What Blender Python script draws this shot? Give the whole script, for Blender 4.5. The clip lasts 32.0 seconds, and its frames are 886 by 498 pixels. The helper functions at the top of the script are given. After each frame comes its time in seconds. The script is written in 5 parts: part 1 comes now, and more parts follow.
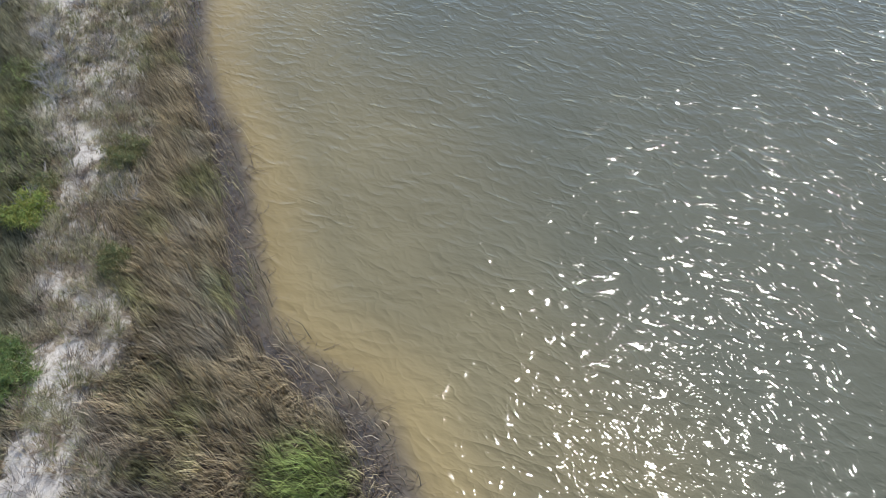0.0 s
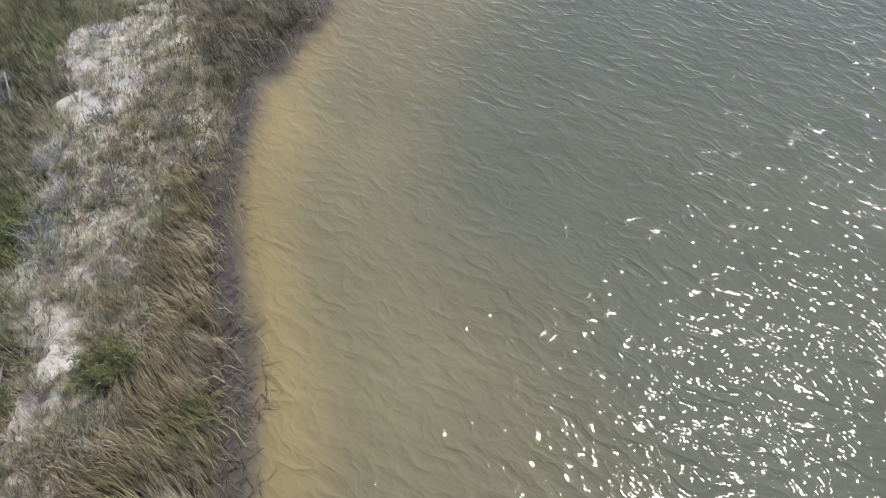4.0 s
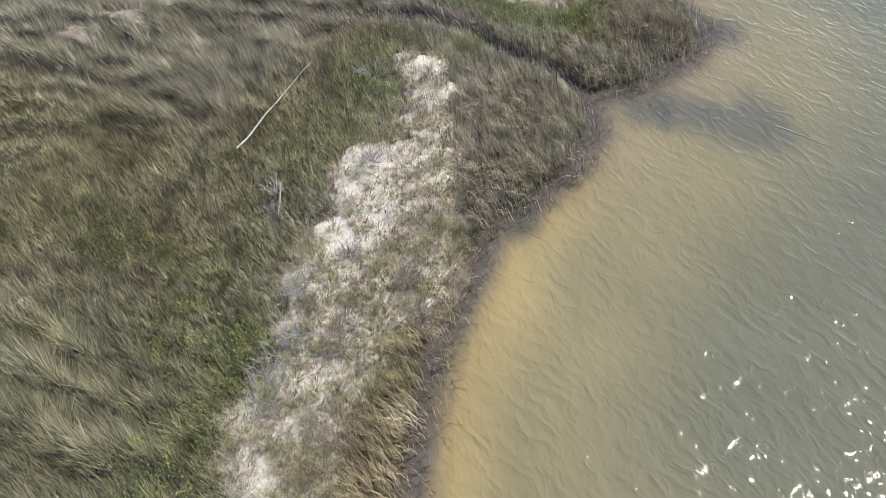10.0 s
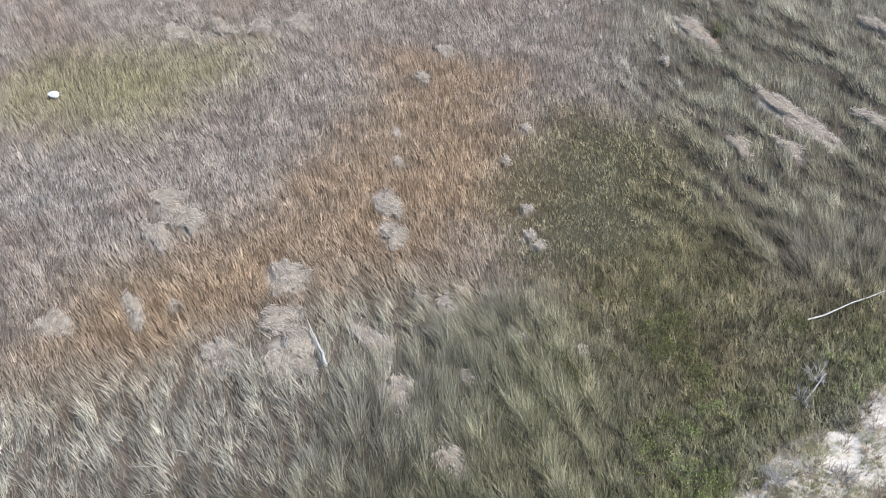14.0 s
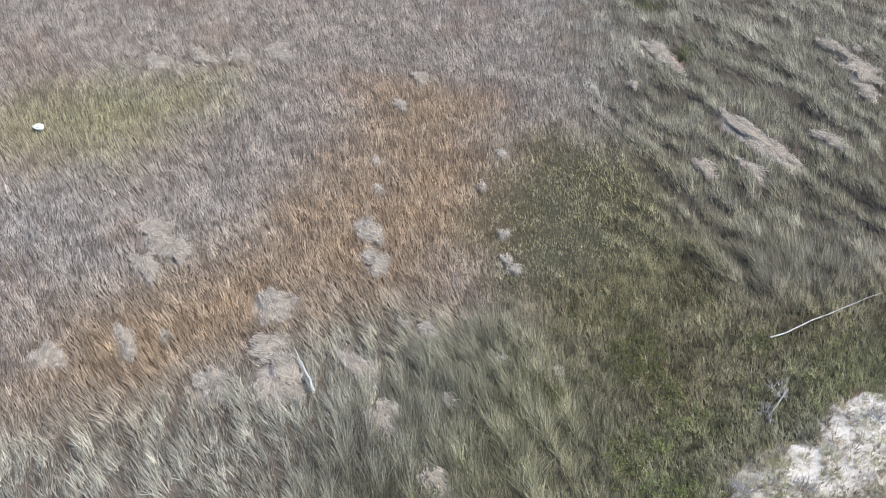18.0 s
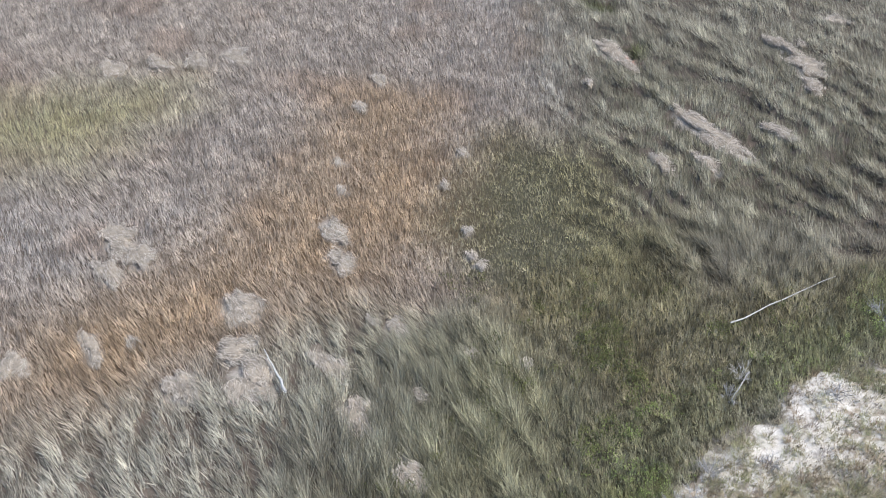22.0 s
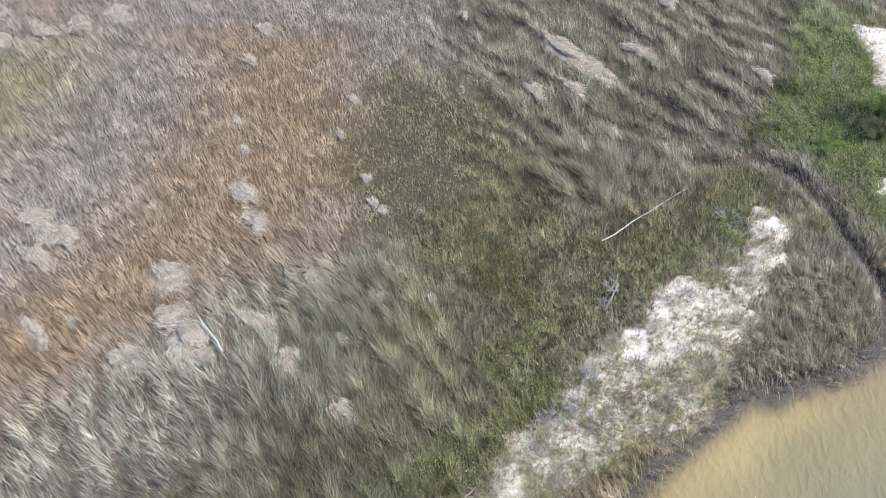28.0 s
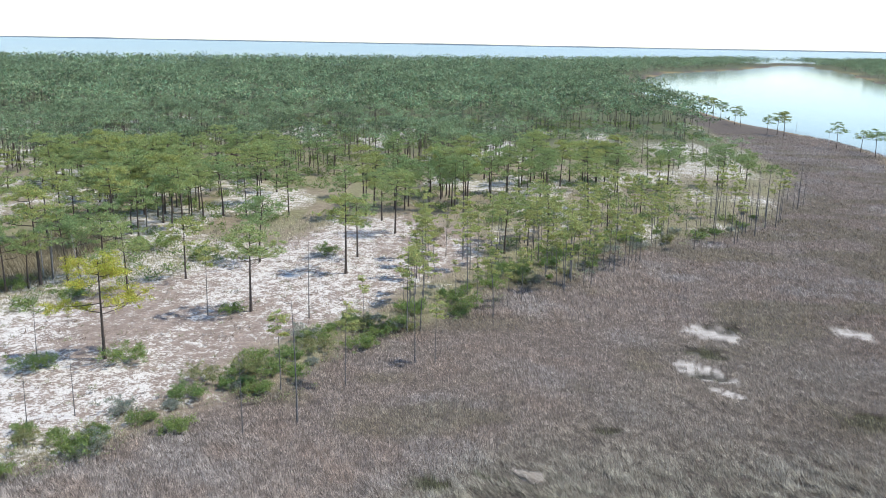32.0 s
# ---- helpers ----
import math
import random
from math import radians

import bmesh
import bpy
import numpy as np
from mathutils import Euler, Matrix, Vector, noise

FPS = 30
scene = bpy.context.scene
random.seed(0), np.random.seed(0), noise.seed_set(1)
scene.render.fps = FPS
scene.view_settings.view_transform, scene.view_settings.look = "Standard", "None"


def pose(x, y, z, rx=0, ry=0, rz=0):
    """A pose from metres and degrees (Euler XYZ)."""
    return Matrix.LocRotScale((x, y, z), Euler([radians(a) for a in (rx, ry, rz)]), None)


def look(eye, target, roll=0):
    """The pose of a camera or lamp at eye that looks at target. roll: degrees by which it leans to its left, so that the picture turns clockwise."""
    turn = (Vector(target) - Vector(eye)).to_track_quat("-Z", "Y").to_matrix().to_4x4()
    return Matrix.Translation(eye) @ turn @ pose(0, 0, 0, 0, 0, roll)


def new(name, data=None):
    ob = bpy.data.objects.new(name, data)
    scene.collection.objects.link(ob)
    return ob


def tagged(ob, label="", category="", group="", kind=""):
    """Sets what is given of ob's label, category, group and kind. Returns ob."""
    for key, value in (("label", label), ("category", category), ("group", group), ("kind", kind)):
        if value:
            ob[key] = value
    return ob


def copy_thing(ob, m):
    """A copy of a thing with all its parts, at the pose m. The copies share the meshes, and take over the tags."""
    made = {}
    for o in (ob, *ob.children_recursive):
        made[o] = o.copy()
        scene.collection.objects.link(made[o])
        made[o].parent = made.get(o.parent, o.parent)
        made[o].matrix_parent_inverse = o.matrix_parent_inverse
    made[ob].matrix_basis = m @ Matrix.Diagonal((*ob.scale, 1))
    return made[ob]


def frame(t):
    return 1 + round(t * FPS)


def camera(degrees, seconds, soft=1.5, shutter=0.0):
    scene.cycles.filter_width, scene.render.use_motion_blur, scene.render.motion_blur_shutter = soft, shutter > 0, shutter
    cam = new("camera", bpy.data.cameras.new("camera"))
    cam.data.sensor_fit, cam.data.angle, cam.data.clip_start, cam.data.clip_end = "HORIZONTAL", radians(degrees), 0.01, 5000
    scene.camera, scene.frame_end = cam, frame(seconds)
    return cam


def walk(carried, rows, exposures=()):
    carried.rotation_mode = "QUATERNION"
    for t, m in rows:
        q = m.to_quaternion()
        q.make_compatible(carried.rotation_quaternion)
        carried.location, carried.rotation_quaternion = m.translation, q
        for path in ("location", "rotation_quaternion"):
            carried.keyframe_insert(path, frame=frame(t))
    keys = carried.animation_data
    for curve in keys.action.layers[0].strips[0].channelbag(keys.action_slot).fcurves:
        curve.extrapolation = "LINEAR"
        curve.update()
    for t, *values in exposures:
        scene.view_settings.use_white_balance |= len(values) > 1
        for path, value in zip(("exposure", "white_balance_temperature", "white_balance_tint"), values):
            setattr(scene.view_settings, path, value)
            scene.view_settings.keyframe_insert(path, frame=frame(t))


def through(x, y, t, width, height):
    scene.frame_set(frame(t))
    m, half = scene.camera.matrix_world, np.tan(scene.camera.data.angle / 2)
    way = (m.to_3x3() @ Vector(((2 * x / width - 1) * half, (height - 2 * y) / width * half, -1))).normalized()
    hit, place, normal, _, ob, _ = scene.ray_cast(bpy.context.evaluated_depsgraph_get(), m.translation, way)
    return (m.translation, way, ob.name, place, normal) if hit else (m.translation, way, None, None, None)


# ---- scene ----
cam = camera(54.49, 32.0, soft=0.95)
PATH = [
    (0.0, -7.92, -5.28, 12.51, -61.16, -44.59, 0.57),
    (0.5, -7.07, -4.96, 12.32, -60.36, -44.44, -0.32),
    (1.0, -6.22, -4.65, 12.17, -59.53, -44.41, -1.22),
    (1.5, -5.42, -4.30, 12.05, -58.97, -44.30, -1.82),
    (2.0, -4.68, -3.87, 12.05, -58.93, -44.43, -1.96),
    (2.5, -3.85, -3.40, 12.22, -58.93, -44.64, -1.10),
    (4.5, -1.23, -1.02, 12.43, -51.80, -44.63, 4.26),
    (5.0, -0.64, -0.85, 12.32, -46.14, -44.81, 3.42),
    (5.5, -0.24, -0.65, 12.26, -40.67, -44.86, 3.00),
    (6.0, 0.08, -0.41, 12.22, -36.15, -44.95, 2.72),
    (6.5, 0.26, -0.11, 12.15, -31.68, -44.94, 2.55),
    (7.0, 0.44, 0.21, 12.08, -30.00, -44.94, 2.22),
    (7.5, 0.66, 0.73, 12.21, -30.18, -44.83, 1.98),
    (8.0, 0.67, 0.92, 12.67, -30.45, -45.04, 1.68),
    (8.5, 0.72, 0.94, 13.43, -30.53, -45.14, 1.13),
    (9.0, 0.73, 0.89, 14.21, -30.87, -45.21, 0.82),
    (9.5, 0.70, 0.76, 14.80, -31.30, -44.86, 0.41),
    (10.0, 0.65, 0.69, 15.28, -31.99, -44.80, 0.42),
    (10.5, 0.58, 0.57, 15.76, -32.34, -44.52, -0.03),
    (11.0, 0.60, 0.48, 16.54, -32.69, -44.51, -0.44),
    (11.5, 0.64, 0.40, 17.27, -27.20, -44.43, -1.07),
    (12.0, 0.68, 0.39, 17.98, -18.07, -44.38, -1.45),
    (12.5, 0.59, 0.44, 18.50, -11.39, -44.32, -1.40),
    (13.0, 0.43, 0.48, 19.15, -1.69, -44.33, -1.43),
    (13.5, 0.25, 0.45, 19.71, 10.03, -44.15, -1.34),
    (14.0, 0.18, 0.47, 20.18, 16.63, -44.08, -1.46),
    (14.5, 0.19, 0.46, 20.74, 18.11, -43.97, -1.42),
    (16.5, 0.01, 0.20, 21.64, 16.26, -43.98, -1.23),
    (17.0, 0.06, 0.14, 21.60, 15.66, -43.91, -1.18),
    (17.5, 0.12, 0.15, 21.56, 15.04, -43.92, -1.07),
    (18.0, 0.19, 0.15, 21.54, 14.50, -43.84, -1.04),
    (18.5, 0.14, 0.09, 21.48, 13.85, -43.75, -0.87),
    (19.0, 0.13, 0.05, 21.49, 13.20, -43.70, -0.69),
    (19.5, 0.07, 0.00, 21.48, 12.59, -43.63, -0.50),
    (20.0, 0.10, -0.10, 21.46, 12.22, -43.51, -0.47),
    (20.5, 0.05, -0.18, 21.49, 11.75, -43.48, -0.32),
    (21.0, -0.00, -0.27, 21.48, 11.26, -43.40, -0.12),
    (21.5, -0.03, -0.34, 21.45, 10.77, -43.30, 0.03),
    (22.0, -0.07, -0.38, 21.47, 10.38, -43.34, 0.15),
    (22.5, -0.08, -0.44, 21.44, 9.77, -43.31, 0.24),
    (23.0, -0.05, -0.44, 21.57, 7.92, -43.28, 0.38),
    (23.5, -0.01, -0.45, 22.05, 3.88, -43.29, 0.46),
    (24.0, 0.02, -0.48, 22.61, 4.02, -43.23, 0.47),
    (24.5, 0.01, -0.54, 23.16, 0.79, -43.08, 0.54),
    (26.5, -0.07, -0.69, 25.66, 1.77, -43.13, 0.66),
    (27.0, -0.09, -0.75, 25.84, 1.34, -45.25, 0.89),
    (27.5, 0.00, -0.77, 25.90, 1.10, -49.75, 1.00),
    (28.0, 0.11, -0.74, 25.92, 0.92, -51.89, 1.01),
    (28.5, 0.19, -0.70, 25.89, 0.65, -51.92, 1.19),
    (29.0, 0.16, -0.63, 25.85, 0.27, -51.07, 1.43),
    (29.5, 0.12, -0.55, 25.77, 0.04, -47.63, 1.48),
    (30.0, 0.10, -0.42, 25.80, 0.13, -38.64, 1.30),
    (30.5, 0.12, -0.29, 25.77, 0.19, -29.51, 1.16),
    (31.0, 0.08, -0.21, 25.82, 0.15, -23.84, 1.11),
    (31.5, 0.08, -0.18, 25.89, 0.11, -18.81, 1.07),
    (32.0, 0.00, -0.00, 26.00, 0.09, -13.47, 1.05),
]
walk(cam, [(t, pose(x, y, z, 90 + pitch, 0, yaw) @ pose(0, 0, 0, 0, 0, roll))
           for t, x, y, z, yaw, pitch, roll in PATH],
     exposures=[(0.0, 0.32, 6500, 10), (2.5, 0.34, 6550, 10), (5.0, 0.44, 6950, 10), (8.0, 0.72, 7150, 10), (9.0, 0.78, 7150, 10), (11.0, 0.72, 7100, 10), (12.0, 0.70, 7000, 10),
                (13.0, 0.84, 6700, 10), (17.0, 0.84, 6500, 10), (24.0, 0.84, 6500, 10), (28.0, 1.02, 6600, 10), (29.0, 1.03, 6600, 10), (30.0, 0.98, 6600, 10), (32.0, 0.68, 6350, 9)])

# ---- light: a high hazy sun over the water, bright sky ----
SUN_AZ, SUN_EL = 86.0, 56.0          # degrees clockwise from +y, and above the horizon
world = bpy.data.worlds.new("sky")
scene.world = world
world.use_nodes = True
wn, wl = world.node_tree.nodes, world.node_tree.links
sky = wn.new("ShaderNodeTexSky")
sky.sky_type = "NISHITA"
sky.sun_disc = False
sky.sun_elevation, sky.sun_rotation = radians(SUN_EL), radians(SUN_AZ)
sky.air_density, sky.dust_density, sky.ozone_density = 0.9, 0.25, 3.6
wl.new(sky.outputs[0], wn["Background"].inputs[0])
wn["Background"].inputs[1].default_value = 0.14
sun = new("sun", bpy.data.lights.new("sun", "SUN"))
sun.data.energy, sun.data.angle, sun.data.color = 2.9, radians(1.8), (1.0, 0.96, 0.89)
away = Vector((math.sin(radians(SUN_AZ)) * math.cos(radians(SUN_EL)),
               math.cos(radians(SUN_AZ)) * math.cos(radians(SUN_EL)), math.sin(radians(SUN_EL))))
sun.matrix_world = look(away * 60, (0, 0, 0))

# ---- small helpers ----
rng = np.random.default_rng(7)


def ss(a, b, v):
    """Smooth step from a to b."""
    k = np.clip((v - a) / (b - a), 0, 1)
    return k * k * (3 - 2 * k)


def lattice(ix, iy, seed):
    h = (ix.astype(np.int64) * 374761393 + iy.astype(np.int64) * 668265263 + seed * 1442695041) & 0x7FFFFFFF
    h = ((h ^ (h >> 13)) * 1274126177) & 0x7FFFFFFF
    return ((h ^ (h >> 16)) & 0xFFFF) / 65535.0


TABLES = {}


def vnoise(x, y, seed=0):
    """Value noise, 0 to 1, from one table of random values for each seed."""
    if seed not in TABLES:
        i, j = np.meshgrid(np.arange(-256, 256), np.arange(-256, 256), indexing="ij")
        TABLES[seed] = lattice(i, j, seed).astype(np.float32).ravel()
    t = TABLES[seed]
    ix, iy = np.floor(x), np.floor(y)
    u, v = (x - ix).astype(np.float32), (y - iy).astype(np.float32)
    u, v = u * u * (3 - 2 * u), v * v * (3 - 2 * v)
    i, j = ix.astype(np.int32) + 256, iy.astype(np.int32) + 256
    i0, i1, j0, j1 = (i & 511) * 512, ((i + 1) & 511) * 512, j & 511, (j + 1) & 511
    a, b, c, d = t[i0 + j0], t[i1 + j0], t[i0 + j1], t[i1 + j1]
    a, c = a + (b - a) * u, c + (d - c) * u
    return a + (c - a) * v


def fbm(x, y, seed=0, octaves=3):
    total, gain = 0, 0
    for n in range(octaves):
        total = total + vnoise(x * 2 ** n, y * 2 ** n, seed + n) / 2 ** n
        gain += 1 / 2 ** n
    return total / gain


def signed(x, y, poly):
    """Distance to a closed outline, positive inside."""
    inside = np.zeros(x.shape, bool)
    near = np.full(x.shape, 1e12)
    for (ax, ay), (bx, by) in zip(poly, poly[1:] + poly[:1]):
        dx, dy = bx - ax, by - ay
        k = np.clip(((x - ax) * dx + (y - ay) * dy) / (dx * dx + dy * dy), 0, 1)
        near = np.minimum(near, (x - ax - k * dx) ** 2 + (y - ay - k * dy) ** 2)
        if dy:
            inside ^= ((ay > y) != (by > y)) & (x < ax + (y - ay) / dy * dx)
    return np.where(inside, 1, -1) * np.sqrt(near)


# ---- the plan: outlines in metres ----
WATER = -0.35
LAND = [(-900, -1000), (-60, -62), (-14, -12), (-5, -4.2), (-2.3, -0.9), (-1.3, 0.3), (-1.0, 1.6), (-0.6, 3.2),
        (0.9, 4.7), (2.4, 6.1), (3.8, 7.5), (5.2, 9.4), (6.6, 11.1), (8.8, 12.9), (10.2, 14.1), (12.1, 14.5),
        (13.8, 15.1), (15.3, 16.1), (16.2, 17.5), (18.3, 17.3), (20.8, 17.7), (22.3, 18.7), (22.8, 21), (23.5, 24.5),
        (24, 29), (28, 38), (40, 60), (60, 100), (90, 165), (113, 221), (115, 254), (106, 318), (107, 428), (113, 533),
        (121, 610), (223, 895), (345, 1060), (590, 1500), (560, 1750), (150, 1200), (-200, 900), (-500, 720),
        (-4500, 400), (-4500, -1000)]
SPIT = [(349, 700), (387, 827), (440, 960), (585, 1490), (620, 1700), (1500, 2100), (2600, 2300), (2600, 900), (700, 600), (420, 640)]
FOREST = [(-400, -40), (-60, 30), (-26.8, 47.5), (-20.4, 54), (-16.4, 60), (-12, 62), (-8.5, 74), (-1.3, 78.5), (7, 92),
          (14, 96), (23, 110), (37, 119), (50, 132), (74, 182), (80, 248), (96, 387), (103, 533), (112, 620), (215, 905),
          (335, 1070), (560, 1490), (540, 1700), (150, 1180), (-200, 885), (-500, 700), (-4400, 380), (-4400, -40)]
RIDGE = [(-5.6, 3.6), (-4.3, 5.0), (-2.9, 6.2), (-1.7, 7.4), (-0.4, 8.6), (0.7, 9.6), (1.9, 10.5), (2.9, 11.6), (3.8, 12.8),
         (4.5, 14.4), (5.8, 15.2), (6.4, 15.9), (7.4, 16.5), (8.5, 18.1), (9.8, 18.8), (11.3, 19.8), (12.6, 21.7),
         (13.5, 21.7), (12.9, 20), (12.2, 18.6), (11.3, 16.6), (10.7, 15), (9.4, 13.6), (7.9, 12.5), (6, 11.3), (4.4, 10.6),
         (3, 9.2), (1.4, 7.9), (0.1, 6.9), (-0.9, 5.6), (-2, 4.7), (-3.4, 3.8), (-4.8, 3)]
RIDGE2 = [(17.4, 23.2), (18.8, 24.4), (19.3, 26), (19.2, 29), (19.4, 34), (21.2, 34), (20.9, 29), (20.6, 26), (19.6, 23.4),
          (19, 21.4), (18.2, 22)]
ORANGE = [(-16.5, 13), (-13.1, 13.6), (-11, 16), (-9.7, 17.9), (-6.2, 19.8), (-4.6, 22.6), (-4.3, 26.8), (-6.5, 31.5),
          (-10.2, 31.3), (-11, 25.4), (-11.8, 22), (-14, 18.4), (-17, 15.4)]
GREEN = [(-2.6, 29), (1.2, 28.2), (2.0, 24.4), (5.2, 20.8), (9.4, 22.8), (12.6, 24), (12.4, 22), (11, 20.3), (8.4, 19), (6.2, 16.6),
         (4.2, 15), (2.6, 11.8), (0.6, 10.2), (-3, 6.8), (-6, 5), (-9, 8), (-3.2, 12), (-1.4, 15), (-1.2, 19.6), (-4.2, 23.5)]
LUSH = [(13, 26.2), (15.5, 30), (17, 36), (20.5, 36), (23, 28), (21.5, 21.5), (18.5, 19.6), (16.6, 20.3), (16.4, 23.6)]
YELLOW = [(-26, 23.5), (-26, 27.2), (-22.1, 29), (-18, 30.4), (-17.4, 29), (-19, 26), (-20.4, 24)]
DUNE = [(-60, 62), (-41, 74), (-36.5, 83), (-26, 98), (-18, 118), (-6, 130), (4, 120), (4.8, 101), (-2, 92.5), (-7.5, 80),
        (-13.5, 73), (-17, 66), (-16.5, 58.5), (-25, 52.5), (-29, 50), (-60, 44)]
CREEK = [(10, 24.5), (11.5, 24.6), (12.8, 24.9), (14.4, 23.9), (15.4, 22.2), (15.7, 20), (16.3, 18.4), (16.6, 17.2)]
# the part of the marsh that carries single blades
SEEN = [(-34, 4), (-36, 50), (-34, 82), (49, 82), (49, 62), (30, 34), (15, 20), (4, 4), (-8, -6), (-12, -6)]
# dry meadow among the pines
FIELD = [(-46.5, 82.0), (-55.4, 98.8), (-53.0, 108.1), (-45.9, 113.1), (-42.8, 104.2), (-43.0, 91.3)]
# straw mats: x, y, half length, half width
EAST_MATS = [(5.8, 30.9, 2.1, 0.55), (3.6, 28.7, 0.8, 0.3), (5.4, 29, 0.7, 0.28), (8.5, 31.7, 0.8, 0.35), (10.4, 37.5, 1, 0.7),
             (10.4, 35.9, 0.7, 0.4), (12.3, 42.3, 0.6, 0.4), (9.4, 39.2, 1.1, 0.3), (1.4, 37, 1.3, 0.5), (21.4, 67.2, 2.4, 1.2),
             (25.4, 77, 2.2, 1.6), (39, 77.3, 1.5, 1), (5.6, 48.7, 1.1, 0.5), (14.2, 30.3, 0.5, 0.35), (22.3, 62.6, 1.2, 0.5)]
WEST_MATS = [(-8.3, 22.2, 0.8, 0.4), (-7.6, 20.7, 0.6, 0.45), (-10.4, 17.9, 0.9, 0.55), (-9, 14.9, 0.9, 0.8), (-9.9, 16.2, 0.6, 0.6),
             (-16, 20.4, 0.9, 0.6), (-14.9, 19.6, 0.7, 0.5), (-15.6, 18.6, 0.8, 0.4), (-14.5, 15.3, 0.8, 0.25), (-5.4, 14.4, 0.7, 0.5),
             (-6.6, 15.9, 0.9, 0.35), (-5, 18, 0.4, 0.3), (-9.4, 30.3, 0.5, 0.25), (-9.2, 32.6, 0.6, 0.25), (-22.2, 42, 2.2, 0.6),
             (-16.3, 33.4, 0.9, 0.5), (-18, 32.6, 0.6, 0.5), (-19.6, 32, 0.8, 0.4), (-21.6, 31.2, 0.9, 0.5), (-16.6, 14.2, 0.6, 0.5),
             (-11, 14.4, 0.6, 0.5), (-3.4, 12.6, 0.6, 0.35)]
# small pale tufts
SPOTS = [(-9.3, 26.3), (-9.5, 30.4), (-8.7, 24.6), (-9.0, 32.8), (-4.5, 27.9), (-4.8, 25.7), (-3.5, 23.2), (-3.1, 21.9), (-2.7, 21.4), (-4.8, 17.8), (-5.9, 18.1), (-2.4, 17.3), (-0.6, 17.3), (-3.7, 15.4), (14.6, 32.3), (13.5, 34.2), (8.4, 31.7), (10.3, 39.5), (0.4, 34.2), (-13.4, 15.8)]
MATS = EAST_MATS + WEST_MATS + [(x, y, 0.27, 0.17) for x, y in SPOTS]
HOLLOWS = [(3.5, 48.2, 1.1), (-0.3, 47.6, 1.3), (11.6, 55.5, 0.9), (27.9, 78.5, 2.2), (23.5, 71.5, 1.8), (31.2, 57.8, 2),
           (0.4, 41.4, 1.0), (2.5, 37.4, 0.7), (-11.7, 42.7, 1.2), (13.2, 26.5, 0.8), (14.8, 29.5, 1.0), (22, 66, 1.2), (12.3, 25.6, 0.7)]
# bare white sand along the lower ridge: x, y, radius
BARE = [(-2.8, 5.3, 0.6), (-1.6, 5.7, 0.55), (1.5, 9.3, 0.5), (0.8, 8.8, 0.45), (-2.2, 5.0, 0.5), (-3.6, 4.6, 0.55), (2.3, 10.3, 0.4), (-4.9, 3.9, 0.5), (-4.4, 4.3, 0.5), (-1.4, 7.0, 0.35), (-5.6, 4.3, 0.5), (8.8, 17.7, 0.5), (7.7, 16.5, 0.45), (2.1, 10.0, 0.35), (1.4, 9.3, 0.4), (4.1, 11.7, 0.35), (12.0, 19.5, 0.45), (6.6, 15.7, 0.35), (12.0, 19.6, 0.6), (12.9, 21.2, 0.3), (19.2, 24.6, 0.45), (18.0, 23.6, 0.4), (8.6, 18.1, 0.45), (8.3, 16.2, 0.4), (5.3, 14.5, 0.45), (6.5, 15.4, 0.4), (11.1, 16.9, 0.3), (3.7, 12.1, 0.3)]
# whitest sand of the dune behind the marsh: x, y, radius
DUNE_BARE = [(-0.7, 100.2, 5.5), (-38.2, 75.4, 6), (-21.6, 88.9, 6), (-23.0, 59.1, 3.5), (-29.3, 54.9, 3.5), (-8.1, 81.6, 4), (-11.9, 120.6, 7), (3.2, 107.9, 4)]
LEAN = np.array([0.68, -0.73])


def creek_near(x, y):
    near = np.full(x.shape, 1e9)
    for (ax, ay), (bx, by) in zip(CREEK[:-1], CREEK[1:]):
        dx, dy = bx - ax, by - ay
        k = np.clip(((x - ax) * dx + (y - ay) * dy) / (dx * dx + dy * dy), 0, 1)
        near = np.minimum(near, np.hypot(x - ax - k * dx, y - ay - k * dy))
    return near


def mat_mask(x, y):
    m = np.zeros(x.shape)
    wob = 0.5 + 1.0 * fbm(x * 1.9, y * 1.9, 31)
    for cx, cy, a, b in MATS:
        u, v = (x - cx) * LEAN[0] + (y - cy) * LEAN[1], (x - cx) * -LEAN[1] + (y - cy) * LEAN[0]
        a, b = (a * 1.25, b * 1.25) if cy > 60 else (a, b)
        m = np.maximum(m, 1 - ss(0.85, 1.1, np.hypot(u / a, v / b) / wob))
    return m * ss(0.25, 0.45, fbm(x * 2.6, y * 2.6, 33))


